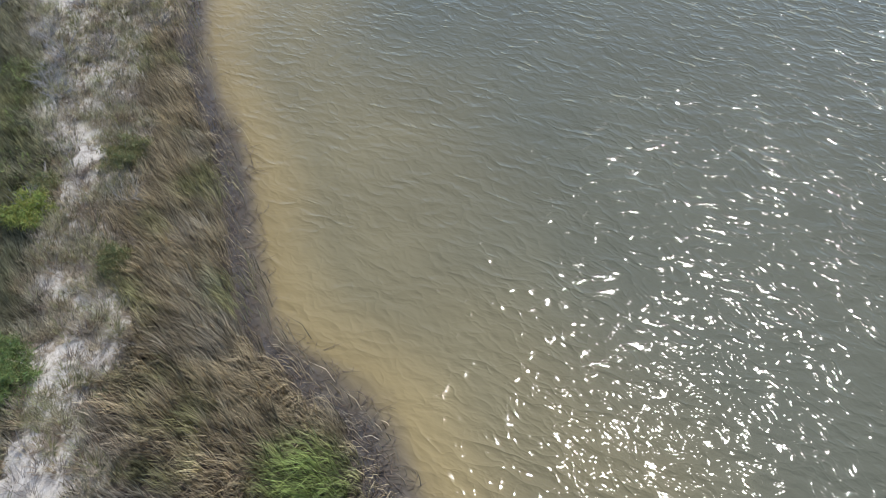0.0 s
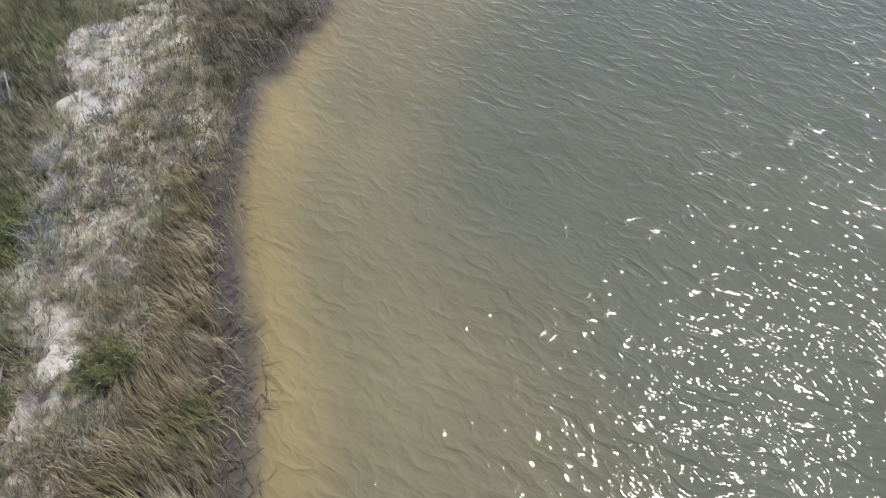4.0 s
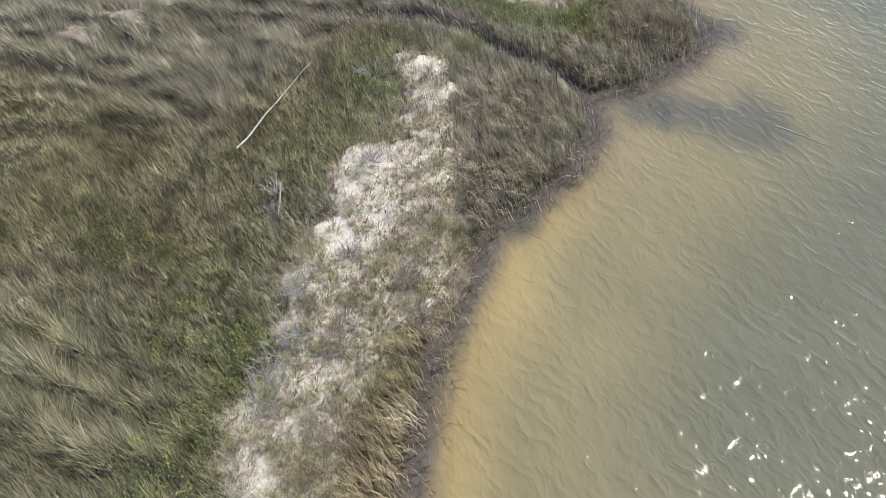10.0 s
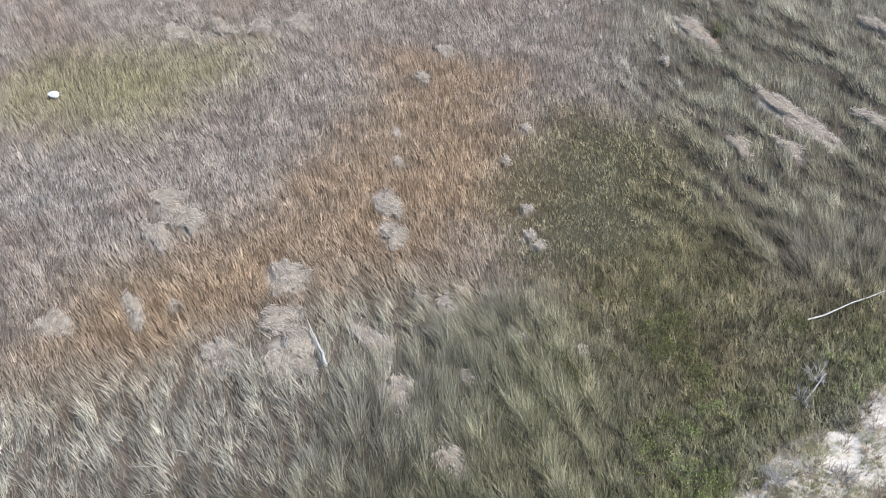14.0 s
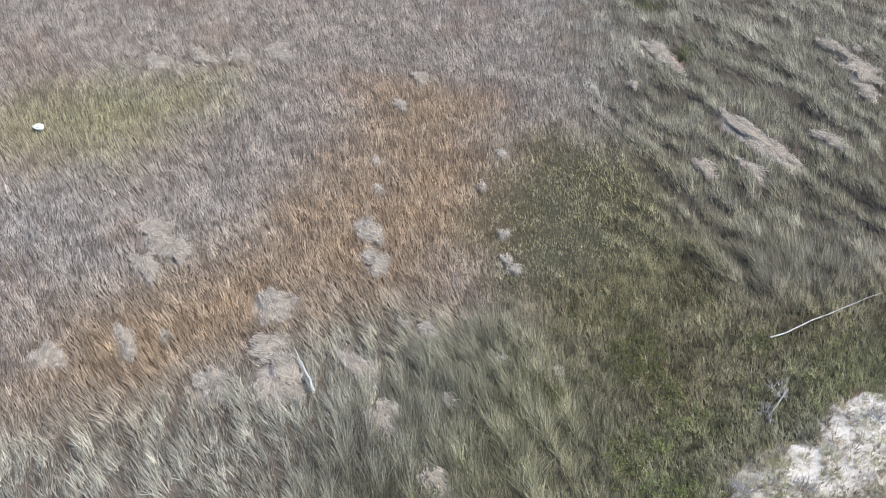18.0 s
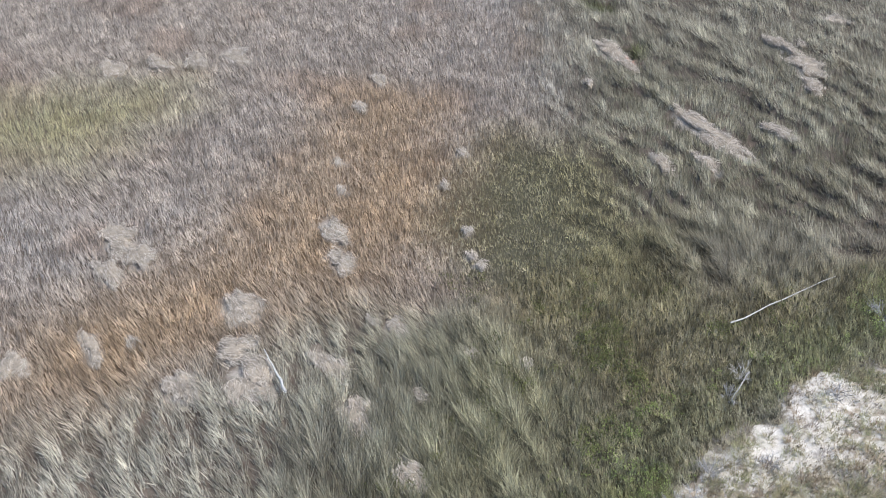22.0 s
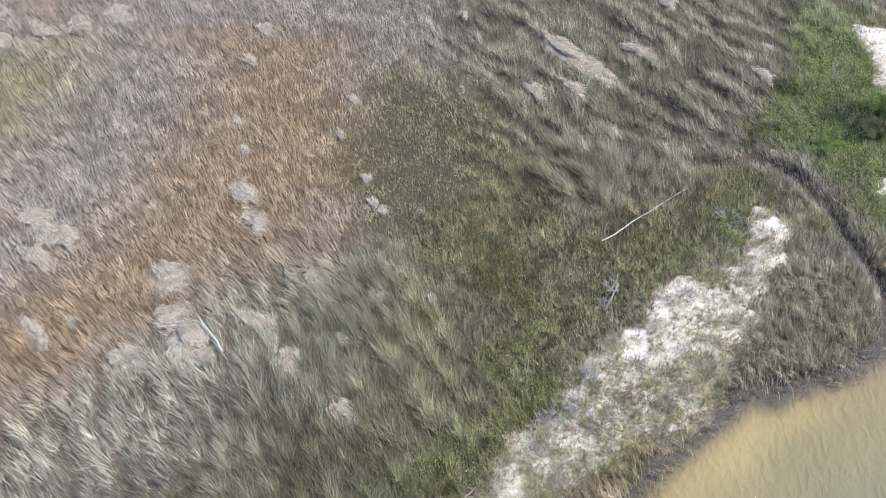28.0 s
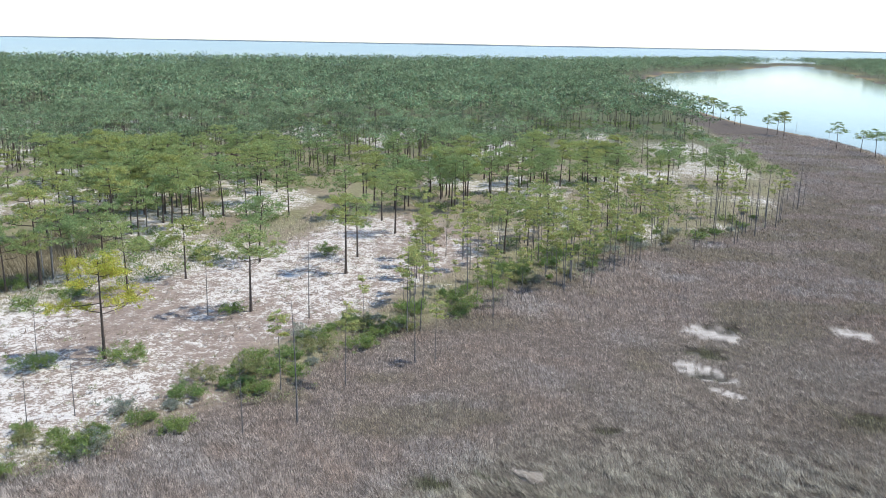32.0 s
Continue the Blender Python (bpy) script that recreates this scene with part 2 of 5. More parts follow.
def fields(x, y):
    """What grows where: a dict of masks over the plan."""
    wx, wy = x + 0.9 * (fbm(x * 0.7, y * 0.7, 3) - 0.5), y + 0.9 * (fbm(x * 0.7, y * 0.7, 13) - 0.5)
    rx, ry = x + 2.0 * (fbm(x * 0.9, y * 0.9, 17) - 0.5), y + 2.0 * (fbm(x * 0.9, y * 0.9, 19) - 0.5)
    f = {"shore": np.maximum(signed(wx * 0.4 + x * 0.6, wy * 0.4 + y * 0.6, LAND), signed(x, y, SPIT))}
    f["forest"] = ss(-1.5, 1.5, signed(wx, wy, FOREST))
    f["ridge"] = np.maximum(ss(-0.35, 0.35, signed(rx, ry, RIDGE)), ss(-0.3, 0.4, signed(wx, wy, RIDGE2)))
    f["bare"] = bare_sand(x, y)
    f["ridge"] = np.maximum(f["ridge"], f["bare"])
    f["orange"] = ss(-3.0, 2.2, signed(wx, wy, ORANGE))
    f["green"] = ss(-2.4, 1.0, signed(wx, wy, GREEN))
    f["lush"] = ss(-1.0, 1.0, signed(wx, wy, LUSH))
    f["yellow"] = ss(-3.0, 2.6, signed(rx, ry, YELLOW))
    f["dune"] = ss(-2.5, 2.5, signed(wx, wy, DUNE))
    f["mat"] = mat_mask(x, y)
    f["swale"], west = lodged_mask(x, y)
    f["lodged"] = np.maximum(f["swale"], west)
    f["laid"] = np.maximum(f["swale"] * (1 - 0.4 * ss(32, 46, y)), 0.7 * west)
    f["green"] = f["green"] * (1 - 0.6 * west)
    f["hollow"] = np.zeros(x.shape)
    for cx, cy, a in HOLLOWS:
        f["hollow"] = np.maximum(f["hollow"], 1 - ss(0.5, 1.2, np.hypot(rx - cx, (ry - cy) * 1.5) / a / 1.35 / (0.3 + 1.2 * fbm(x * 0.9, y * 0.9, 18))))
    f["creek"] = 1 - ss(0.12, 0.5, creek_near(wx * 0.5 + x * 0.5, wy * 0.5 + y * 0.5))
    return f


def bare_sand(x, y):
    spot, wob = np.zeros(x.shape), 0.3 + 1.3 * fbm(x * 2.4, y * 2.4, 47)
    for cx, cy, a in BARE:
        spot = np.maximum(spot, 1 - ss(0.75, 1.15, np.hypot(x - cx, y - cy) / a / wob / 1.2))
    return spot


def sandy(x, y):
    """How bare the ridge is: barest on its landward side and towards its tip."""
    side = (x + 4) * 0.68 - (y - 4.3) * 0.73
    return np.clip(0.7 * bare_sand(x, y) + 0.44 - (0.5 - 0.2 * ss(8, 12, y)) * ss(-0.9, 0.8, side) + 0.28 * ss(8, 13, y) + 1.5 * (fbm(x * 0.9, y * 0.9, 46, 3) - 0.5), 0, 1)


def combed(x, y, way, seed, pitch):
    """Rows of laid-over grass: uneven crests, pitch metres apart, that break off and start again."""
    along, across = x * way[0] + y * way[1], x * -way[1] + y * way[0]
    bend = fbm(along * 0.32, across * 0.4, seed + 2, 2)
    rows = 0.5 + 0.5 * np.sin(6.283 * (across / pitch + 1.9 * bend + 0.35 * vnoise(along * 0.9, across * 0.9, seed + 3)))
    loose = 0.6 * vnoise(across * 1.5 + bend, along * 0.75, seed) + 0.4 * vnoise(across * 3.1 + bend, along * 1.5, seed + 1)
    share = 0.27 - 0.17 * ss(30, 44, y)
    return share * rows + (1 - share) * loose


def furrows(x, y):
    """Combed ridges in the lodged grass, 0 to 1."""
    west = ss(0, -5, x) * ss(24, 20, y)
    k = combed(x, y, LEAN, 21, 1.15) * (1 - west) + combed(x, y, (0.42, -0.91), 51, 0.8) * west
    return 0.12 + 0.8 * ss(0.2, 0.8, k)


def height(x, y, f):
    d = f["shore"]
    z = np.where(d > 0, WATER + 0.16 * ss(0, 1.2, d) + 0.012 * np.minimum(np.maximum(d, 0), 6), WATER + np.maximum(d * 0.06, -1.4))
    z = z + f["ridge"] * (0.22 + 0.16 * (fbm(x * 1.6, y * 1.6, 5) - 0.5)) + 0.5 * f["forest"]
    z = z + 0.10 * (fbm(x * 0.6, y * 0.6, 8) - 0.5) * (d > 0) - 0.25 * f["creek"] * (d > 0) - 0.2 * f["hollow"] * (d > 2)
    return z + 0.42 * f["laid"] * (furrows(x, y) - 0.5) * (d > 2) * (1 - f["mat"])


class Raster:
    """The fields on a ruled grid, read back between its points."""

    def __init__(self, x0, x1, y0, y1, step):
        self.x0, self.y0, self.step = x0, y0, step
        xs, ys = np.arange(x0, x1 + step, step), np.arange(y0, y1 + step, step)
        gx, gy = np.meshgrid(xs, ys, indexing="ij")
        self.shape = gx.shape
        f = fields(gx.ravel(), gy.ravel())
        f["height"] = height(gx.ravel(), gy.ravel(), f)
        f["edge"] = signed(gx.ravel(), gy.ravel(), RIDGE)
        f["seen"] = signed(gx.ravel(), gy.ravel(), SEEN)
        self.f = {k: v.reshape(self.shape) for k, v in f.items()}

    def at(self, x, y, keys=None):
        u, v = np.clip((x - self.x0) / self.step, 0, self.shape[0] - 1.001), np.clip((y - self.y0) / self.step, 0, self.shape[1] - 1.001)
        i, j = u.astype(int), v.astype(int)
        u, v = u - i, v - j
        return {k: (a[i, j] * (1 - u) + a[i + 1, j] * u) * (1 - v) + (a[i, j + 1] * (1 - u) + a[i + 1, j + 1] * u) * v
                for k, a in self.f.items() if keys is None or k in keys}


def lodged_mask(x, y):
    """Grass laid over by wind and tide: the eastern swale and the western corner."""
    east = ss(-4.5, 2.5, signed(x, y, [(2, 22.5), (1, 28), (0, 36), (-2, 44), (4, 52), (14, 62), (20, 74), (32, 80), (36, 66), (26, 44),
                                       (20, 37), (14, 30), (10, 25)]))
    return east * (1 - 0.6 * ss(44, 58, y)), ss(-2, 1.5, signed(x, y, [(-19, 7), (-16, 11.5), (-11, 14.6), (-7.5, 18.4), (-2, 18.6), (1.5, 16), (1.2, 11.5), (-4, 7.5), (-10, 4)]))


# ---- materials ----
def material(name, rough=0.8, spec=0.3):
    m = bpy.data.materials.new(name)
    m.use_nodes = True
    b = m.node_tree.nodes["Principled BSDF"]
    b.inputs["Roughness"].default_value, b.inputs["Specular IOR Level"].default_value = rough, spec
    return m, m.node_tree.nodes, m.node_tree.links, b


def mixed(nodes, links, kind, a, b, fac):
    """A colour mix node; a, b and fac may be sockets or values."""
    n = nodes.new("ShaderNodeMix")
    n.data_type, n.blend_type = "RGBA", kind
    for socket, v in ((n.inputs[0], fac), (n.inputs[6], a), (n.inputs[7], b)):
        if isinstance(v, (int, float)):
            socket.default_value = v
        elif isinstance(v, tuple):
            socket.default_value = (*v, 1)
        else:
            links.new(v, socket)
    return n.outputs[2]


def noise_node(nodes, links, scale, detail=4, rough=0.6, coords=None, stretch=None):
    n = nodes.new("ShaderNodeTexNoise")
    n.inputs["Scale"].default_value, n.inputs["Detail"].default_value, n.inputs["Roughness"].default_value = scale, detail, rough
    c = coords or nodes.new("ShaderNodeTexCoord").outputs["Object"]
    if stretch:
        mp = nodes.new("ShaderNodeMapping")
        mp.vector_type = "TEXTURE"
        mp.inputs["Scale"].default_value, mp.inputs["Rotation"].default_value = [1 / v for v in stretch[0]], (0, 0, radians(stretch[1]))
        links.new(c, mp.inputs[0])
        c = mp.outputs[0]
    links.new(c, n.inputs["Vector"])
    return n.outputs["Fac"]


def ramp(nodes, links, fac, stops):
    r = nodes.new("ShaderNodeValToRGB")
    while len(r.color_ramp.elements) < len(stops):
        r.color_ramp.elements.new(0.5)
    for e, (p, c) in zip(r.color_ramp.elements, stops):
        e.position, e.color = p, (*c, 1)
    links.new(fac, r.inputs[0])
    return r.outputs[0]


def bumped(nodes, links, b, fac, strength, distance):
    n = nodes.new("ShaderNodeBump")
    n.inputs["Strength"].default_value, n.inputs["Distance"].default_value = strength, distance
    links.new(fac, n.inputs["Height"])
    links.new(n.outputs[0], b.inputs["Normal"])


def tint_node(nodes, name="tint"):
    n = nodes.new("ShaderNodeAttribute")
    n.attribute_name = name
    return n.outputs["Color"]


def grass_material(name, rough=0.7, through=0.18):
    """Leaves that carry their own colour, paler towards worn tips, letting some light through."""
    m, n, l, b = material(name, rough, 0.25)
    c = mixed(n, l, "MULTIPLY", tint_node(n), ramp(n, l, noise_node(n, l, 14, 3), [(0.3, (0.75, 0.75, 0.75)), (0.7, (1.2, 1.2, 1.2))]), 1.0)
    l.new(c, b.inputs["Base Color"])
    t = n.new("ShaderNodeBsdfTranslucent")
    l.new(c, t.inputs[0])
    mix = n.new("ShaderNodeMixShader")
    mix.inputs[0].default_value = through
    l.new(b.outputs[0], mix.inputs[1]), l.new(t.outputs[0], mix.inputs[2])
    l.new(mix.outputs[0], n["Material Output"].inputs[0])
    return m


GRASS = grass_material("marsh_grass")
NEEDLES = grass_material("pine_needles", 0.55, 0.38)

GROUND, n, l, b = material("ground", 0.9, 0.2)
tint = tint_node(n)
fine = noise_node(n, l, 9, 6, 0.7)
grain = noise_node(n, l, 70, 3, 0.6)
c = mixed(n, l, "MULTIPLY", tint, ramp(n, l, fine, [(0.25, (0.6, 0.58, 0.56)), (0.55, (1, 1, 1)), (0.8, (1.2, 1.18, 1.15))]), 0.8)
c = mixed(n, l, "MULTIPLY", c, ramp(n, l, grain, [(0.3, (0.8, 0.8, 0.8)), (0.7, (1.12, 1.12, 1.12))]), 0.7)
share = n.new("ShaderNodeAttribute")
share.attribute_name = "sand"
meso = noise_node(n, l, 1.1, 10, 0.72)
c = mixed(n, l, "MULTIPLY", c, ramp(n, l, meso, [(0.3, (0.66, 0.62, 0.60)), (0.5, (1, 1, 1)), (0.7, (1.32, 1.30, 1.28))]), 1.0)
contrast, bare = n.new("ShaderNodeMath"), n.new("ShaderNodeMath")
contrast.operation, bare.operation = "MULTIPLY_ADD", "MULTIPLY_ADD"
both = n.new("ShaderNodeMath")
both.operation = "ADD"
l.new(noise_node(n, l, 3.4, 9, 0.74), both.inputs[0]), l.new(noise_node(n, l, 0.85, 5, 0.7), both.inputs[1])
l.new(both.outputs[0], contrast.inputs[0])
contrast.inputs[1].default_value, contrast.inputs[2].default_value = 1.9, -1.4
l.new(share.outputs["Fac"], bare.inputs[0])
bare.inputs[1].default_value = 0.6
l.new(contrast.outputs[0], bare.inputs[2])
gate = mixed(n, l, "MULTIPLY", ramp(n, l, bare.outputs[0], [(0.72, (0, 0, 0)), (1.0, (1, 1, 1))]), ramp(n, l, share.outputs["Fac"], [(0.1, (0, 0, 0)), (0.25, (1, 1, 1))]), 1.0)
white = ramp(n, l, fine, [(0.25, (0.42, 0.37, 0.31)), (0.5, (0.63, 0.58, 0.51)), (0.75, (0.76, 0.72, 0.66))])
c = mixed(n, l, "MIX", c, white, gate)
l.new(c, b.inputs["Base Color"])
bumped(n, l, b, fine, 0.5, 0.08)

# shallow, tea-coloured water over sand
WATERMAT, n, l, b = material("bay_water", 0.06, 0.42)
b.inputs["IOR"].default_value = 1.33
tint = tint_node(n)
soft = noise_node(n, l, 0.35, 3, 0.5)
c = mixed(n, l, "MULTIPLY", tint, ramp(n, l, soft, [(0.3, (0.93, 0.93, 0.93)), (0.7, (1.06, 1.06, 1.06))]), 1.0)
l.new(c, b.inputs["Base Color"])
chop = n.new("ShaderNodeAttribute")
chop.attribute_name = "chop"
l.new(chop.outputs["Fac"], b.inputs["Roughness"])
bend = n.new("ShaderNodeVectorMath")
bend.operation = "MULTIPLY_ADD"
push = n.new("ShaderNodeTexNoise")
push.inputs["Scale"].default_value, push.inputs["Detail"].default_value = 0.9, 2
spot = n.new("ShaderNodeTexCoord").outputs["Object"]
l.new(spot, push.inputs["Vector"]), l.new(push.outputs["Color"], bend.inputs[0]), l.new(spot, bend.inputs[2])
bend.inputs[1].default_value = (0.55, 0.55, 0)


def crested(fac, sharp):
    """Wavelets with narrow crests: 1 - |2f - 1|, raised to a power."""
    chain = fac
    for op, k in (("MULTIPLY_ADD", (2, -1)), ("ABSOLUTE", ()), ("MULTIPLY_ADD", (-1, 1)), ("POWER", (sharp,))):
        node = n.new("ShaderNodeMath")
        node.operation = op
        l.new(chain, node.inputs[0])
        for i, v in enumerate(k):
            node.inputs[1 + i].default_value = v
        chain = node.outputs[0]
    return chain


def summed(terms):
    total = None
    for value, gain in terms:
        node = n.new("ShaderNodeMath")
        node.operation = "MULTIPLY_ADD"
        l.new(value, node.inputs[0])
        node.inputs[1].default_value = gain
        if total:
            l.new(total, node.inputs[2])
        else:
            node.inputs[2].default_value = 0
        total = node.outputs[0]
    return total


long_wave = crested(noise_node(n, l, 1.0, 0, 0.4, bend.outputs[0], ((2.6, 1.2, 1), 4)), 1.3)
cross = crested(noise_node(n, l, 1.0, 1, 0.4, bend.outputs[0], ((4.4, 2.5, 1), -20)), 1.5)
wavelet = noise_node(n, l, 1.0, 1, 0.5, bend.outputs[0], ((8.0, 3.4, 1), 10))
ripple = noise_node(n, l, 1.0, 1, 0.5, stretch=((20, 9, 1), -6))
bumped(n, l, b, summed([(long_wave, 0.36), (cross, 0.2), (wavelet, 0.16), (ripple, 0.05)]), 1.0, 0.09)
swell = n.new("ShaderNodeAttribute")
swell.attribute_name = "swell"
l.new(swell.outputs["Fac"], n["Bump"].inputs["Strength"])
clear = n.new("ShaderNodeBsdfTransparent")
clear.inputs[0].default_value = (0.9, 0.84, 0.72, 1)
mix = n.new("ShaderNodeMixShader")
thin = n.new("ShaderNodeAttribute")
thin.attribute_name = "thin"
l.new(thin.outputs["Fac"], mix.inputs[0]), l.new(b.outputs[0], mix.inputs[1]), l.new(clear.outputs[0], mix.inputs[2])
l.new(mix.outputs[0], n["Material Output"].inputs[0])


def wood_material(name, dark, pale, scale=18):
    m, n, l, b = material(name, 0.85, 0.2)
    f = noise_node(n, l, scale, 5, 0.65, stretch=((1, 1, 0.18), 0))
    l.new(ramp(n, l, f, [(0.3, dark), (0.7, pale)]), b.inputs["Base Color"])
    bumped(n, l, b, f, 0.6, 0.03)
    return m


BARK = wood_material("pine_bark", (0.05, 0.04, 0.035), (0.16, 0.125, 0.10))
WEATHERED = wood_material("weathered_bark", (0.11, 0.10, 0.09), (0.27, 0.245, 0.225))
BLEACHED = wood_material("bleached_wood", (0.32, 0.30, 0.27), (0.68, 0.65, 0.6))
GREYWOOD = wood_material("grey_dead_wood", (0.26, 0.25, 0.24), (0.5, 0.48, 0.46))


# ---- mesh helpers ----
def sheet(name, verts, faces, mat, tint=None, scalars=()):
    """A mesh from arrays of vertices and of triangles or quads, with a colour for each vertex."""
    me = bpy.data.meshes.new(name)
    k = faces.shape[1]
    me.vertices.add(len(verts)), me.loops.add(faces.size), me.polygons.add(len(faces))
    me.vertices.foreach_set("co", np.ascontiguousarray(verts, np.float32).ravel())
    me.loops.foreach_set("vertex_index", np.ascontiguousarray(faces, np.int32).ravel())
    me.polygons.foreach_set("loop_start", np.arange(0, faces.size, k, dtype=np.int32))
    if tint is not None:
        at = me.attributes.new("tint", "FLOAT_COLOR", "POINT")
        at.data.foreach_set("color", np.ascontiguousarray(np.c_[tint, np.ones(len(tint))], np.float32).ravel())
    for key, values in scalars:
        me.attributes.new(key, "FLOAT", "POINT").data.foreach_set("value", np.ascontiguousarray(values, np.float32))
    me.update(calc_edges=True)
    me.materials.append(mat)
    return me


def grid(xs, ys):
    """Vertices in x, y and quads of a sheet over the two rulings."""
    x, y = np.meshgrid(xs, ys, indexing="ij")
    i = np.arange(x.size).reshape(x.shape)
    q = np.stack([i[:-1, :-1], i[1:, :-1], i[1:, 1:], i[:-1, 1:]], -1).reshape(-1, 4)
    return x.ravel(), y.ravel(), q


def ruling(lo, hi, step, out_lo, out_hi, grow=1.16):
    """Even steps from lo to hi, then growing ones out to the far ends."""
    mid = list(np.arange(lo, hi + step / 2, step))
    s, v = step, mid[-1]
    while v < out_hi:
        s *= grow
        v = min(v + s, out_hi)
        mid.append(v)
    s, v = step, mid[0]
    while v > out_lo:
        s *= grow
        v = max(v - s, out_lo)
        mid.insert(0, v)
    return np.array(mid)


def blend(base, colour, k):
    return base * (1 - k[:, None]) + np.array(colour) * k[:, None]


# ---- ground ----
gx, gy, quads = grid(ruling(-34, 44, 0.3, -4500, 4500, 1.09), ruling(-10, 62, 0.3, -1500, 4600, 1.075))
F = fields(gx, gy)
far_rise = lambda y: 17 * ss(1800, 4300, y)      # the sound reaches the horizon
gz = height(gx, gy, F) + far_rise(gy)
# marsh mud, its colour lowered to carry the shade between the blades
col = np.tile(np.array([0.125, 0.10, 0.08]), (len(gx), 1))
big = fbm(gx * 0.25, gy * 0.25, 40)
patchy = fbm(gx * 1.1, gy * 1.1, 41, 4)
# darker still under green growth, blade shade again in the mud colour
col = blend(col, (0.055, 0.055, 0.03), F["green"] * 0.8)
col = blend(col, (0.06, 0.085, 0.025), F["lush"] * 0.7)
col = blend(col, (0.15, 0.095, 0.05), F["orange"] * 0.7)
col = blend(col, (0.40, 0.36, 0.31), F["mat"])
col = blend(col, (0.47, 0.425, 0.37), F["mat"] * (gy > 55))
col = blend(col, (0.50, 0.27, 0.20), ss(0.6, 0.2, np.hypot(gx - 2.2, gy - 36.7)))
dune_bare = np.zeros(len(gx))
for cx, cy, a in DUNE_BARE:
    dune_bare = np.maximum(dune_bare, 0.36 * (1 - ss(0.4, 1.2, np.hypot(gx - cx, (gy - cy) * 0.6) / a / (0.5 + patchy))))
litter = ss(0.42, 0.6, fbm(gx * 0.16, gy * 0.16, 44, 4))
col = blend(col, (0.27, 0.22, 0.15), F["forest"])
col = blend(col, (0.24, 0.22, 0.12), F["forest"] * (1 - F["dune"]) * ss(0.40, 0.55, big + 0.001 * np.clip(gy - 130, 0, 150)))
col = blend(col, (0.12, 0.13, 0.065), np.maximum(F["forest"] * (1 - F["dune"]) * ss(170, 260, gy), ss(2, 12, signed(gx, gy, SPIT))))
col = blend(col, (0.29, 0.225, 0.18), F["dune"])
col = blend(col, (0.38, 0.32, 0.25), F["ridge"])
wet = (F["shore"] < 0.7) * (F["ridge"] < 0.3)
col = blend(col, (0.10, 0.085, 0.07), wet * 0.7)
under = ss(0, -0.5, F["shore"])
col = blend(col, (0.20, 0.17, 0.14), under)
col = blend(col, (0.42, 0.30, 0.14), ss(-0.5, -1.2, F["shore"]))
# hollows near black: the shade inside the pits painted on the ground
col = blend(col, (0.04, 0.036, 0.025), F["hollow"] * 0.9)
col = blend(col, (0.05, 0.042, 0.035), F["creek"] * (F["shore"] > 0))
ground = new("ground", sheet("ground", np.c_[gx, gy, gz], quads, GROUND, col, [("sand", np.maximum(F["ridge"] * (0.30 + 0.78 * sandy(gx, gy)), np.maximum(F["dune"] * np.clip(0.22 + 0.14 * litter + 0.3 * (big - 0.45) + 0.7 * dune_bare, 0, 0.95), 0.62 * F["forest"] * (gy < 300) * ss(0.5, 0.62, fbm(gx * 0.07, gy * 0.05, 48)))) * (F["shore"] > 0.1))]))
tagged(ground, "marsh mud, white sand ridge and pine litter under the grass", "ground", kind="structure")

# ---- water ----
wx, wy, wq = grid(ruling(-14, 44, 0.5, -4500, 4500, 1.12), ruling(-14, 40, 0.5, -1500, 4600, 1.09))
ws = np.maximum(signed(wx, wy, LAND), signed(wx, wy, SPIT))
deep = np.maximum(-ws, 0)
warp = deep * (0.75 + 0.5 * fbm(wx * 0.3, wy * 0.3, 61))
wc = np.tile(np.array([0.13, 0.115, 0.105]), (len(wx), 1))
wc = blend(wc, (0.325, 0.25, 0.118), ss(0.4, 1.0, warp) * (1 - 0.45 * ss(11, 16, wx)))
wc = blend(wc, (0.215, 0.185, 0.104), ss(0.9, 2.7, warp))
wc = blend(wc, (0.136, 0.136, 0.095), ss(2.8, 8, warp))
wc = blend(wc, (0.06, 0.10, 0.15), ss(20, 200, deep))
for cx, cy, a in ((17.6, 15.9, 1.0), (18.6, 15.2, 1.3), (22.8, 18.2, 1.2), (19.8, 13.8, 1.8), (11.3, 13.6, 0.7)):
    wc = blend(wc, (0.085, 0.085, 0.075), 0.7 * ss(1.15, 0.4, np.hypot(wx - cx, wy - cy) / a / (0.6 + 0.8 * fbm(wx * 1.2, wy * 1.2, 63))))
chop_field = 0.055 + 0.10 * ss(500, 900, wy - 0.8 * wx)
thin = 0.3 * (1 - ss(0.2, 1.6, deep))
bay = new("bay_water", sheet("bay_water", np.c_[wx, wy, WATER + far_rise(wy)], wq, WATERMAT, wc, [("thin", thin), ("chop", chop_field), ("swell", 1 - 0.88 * ss(60, 200, wy))]))
tagged(bay, "shallow tea-coloured bay water with wind ripples", "water", kind="structure")


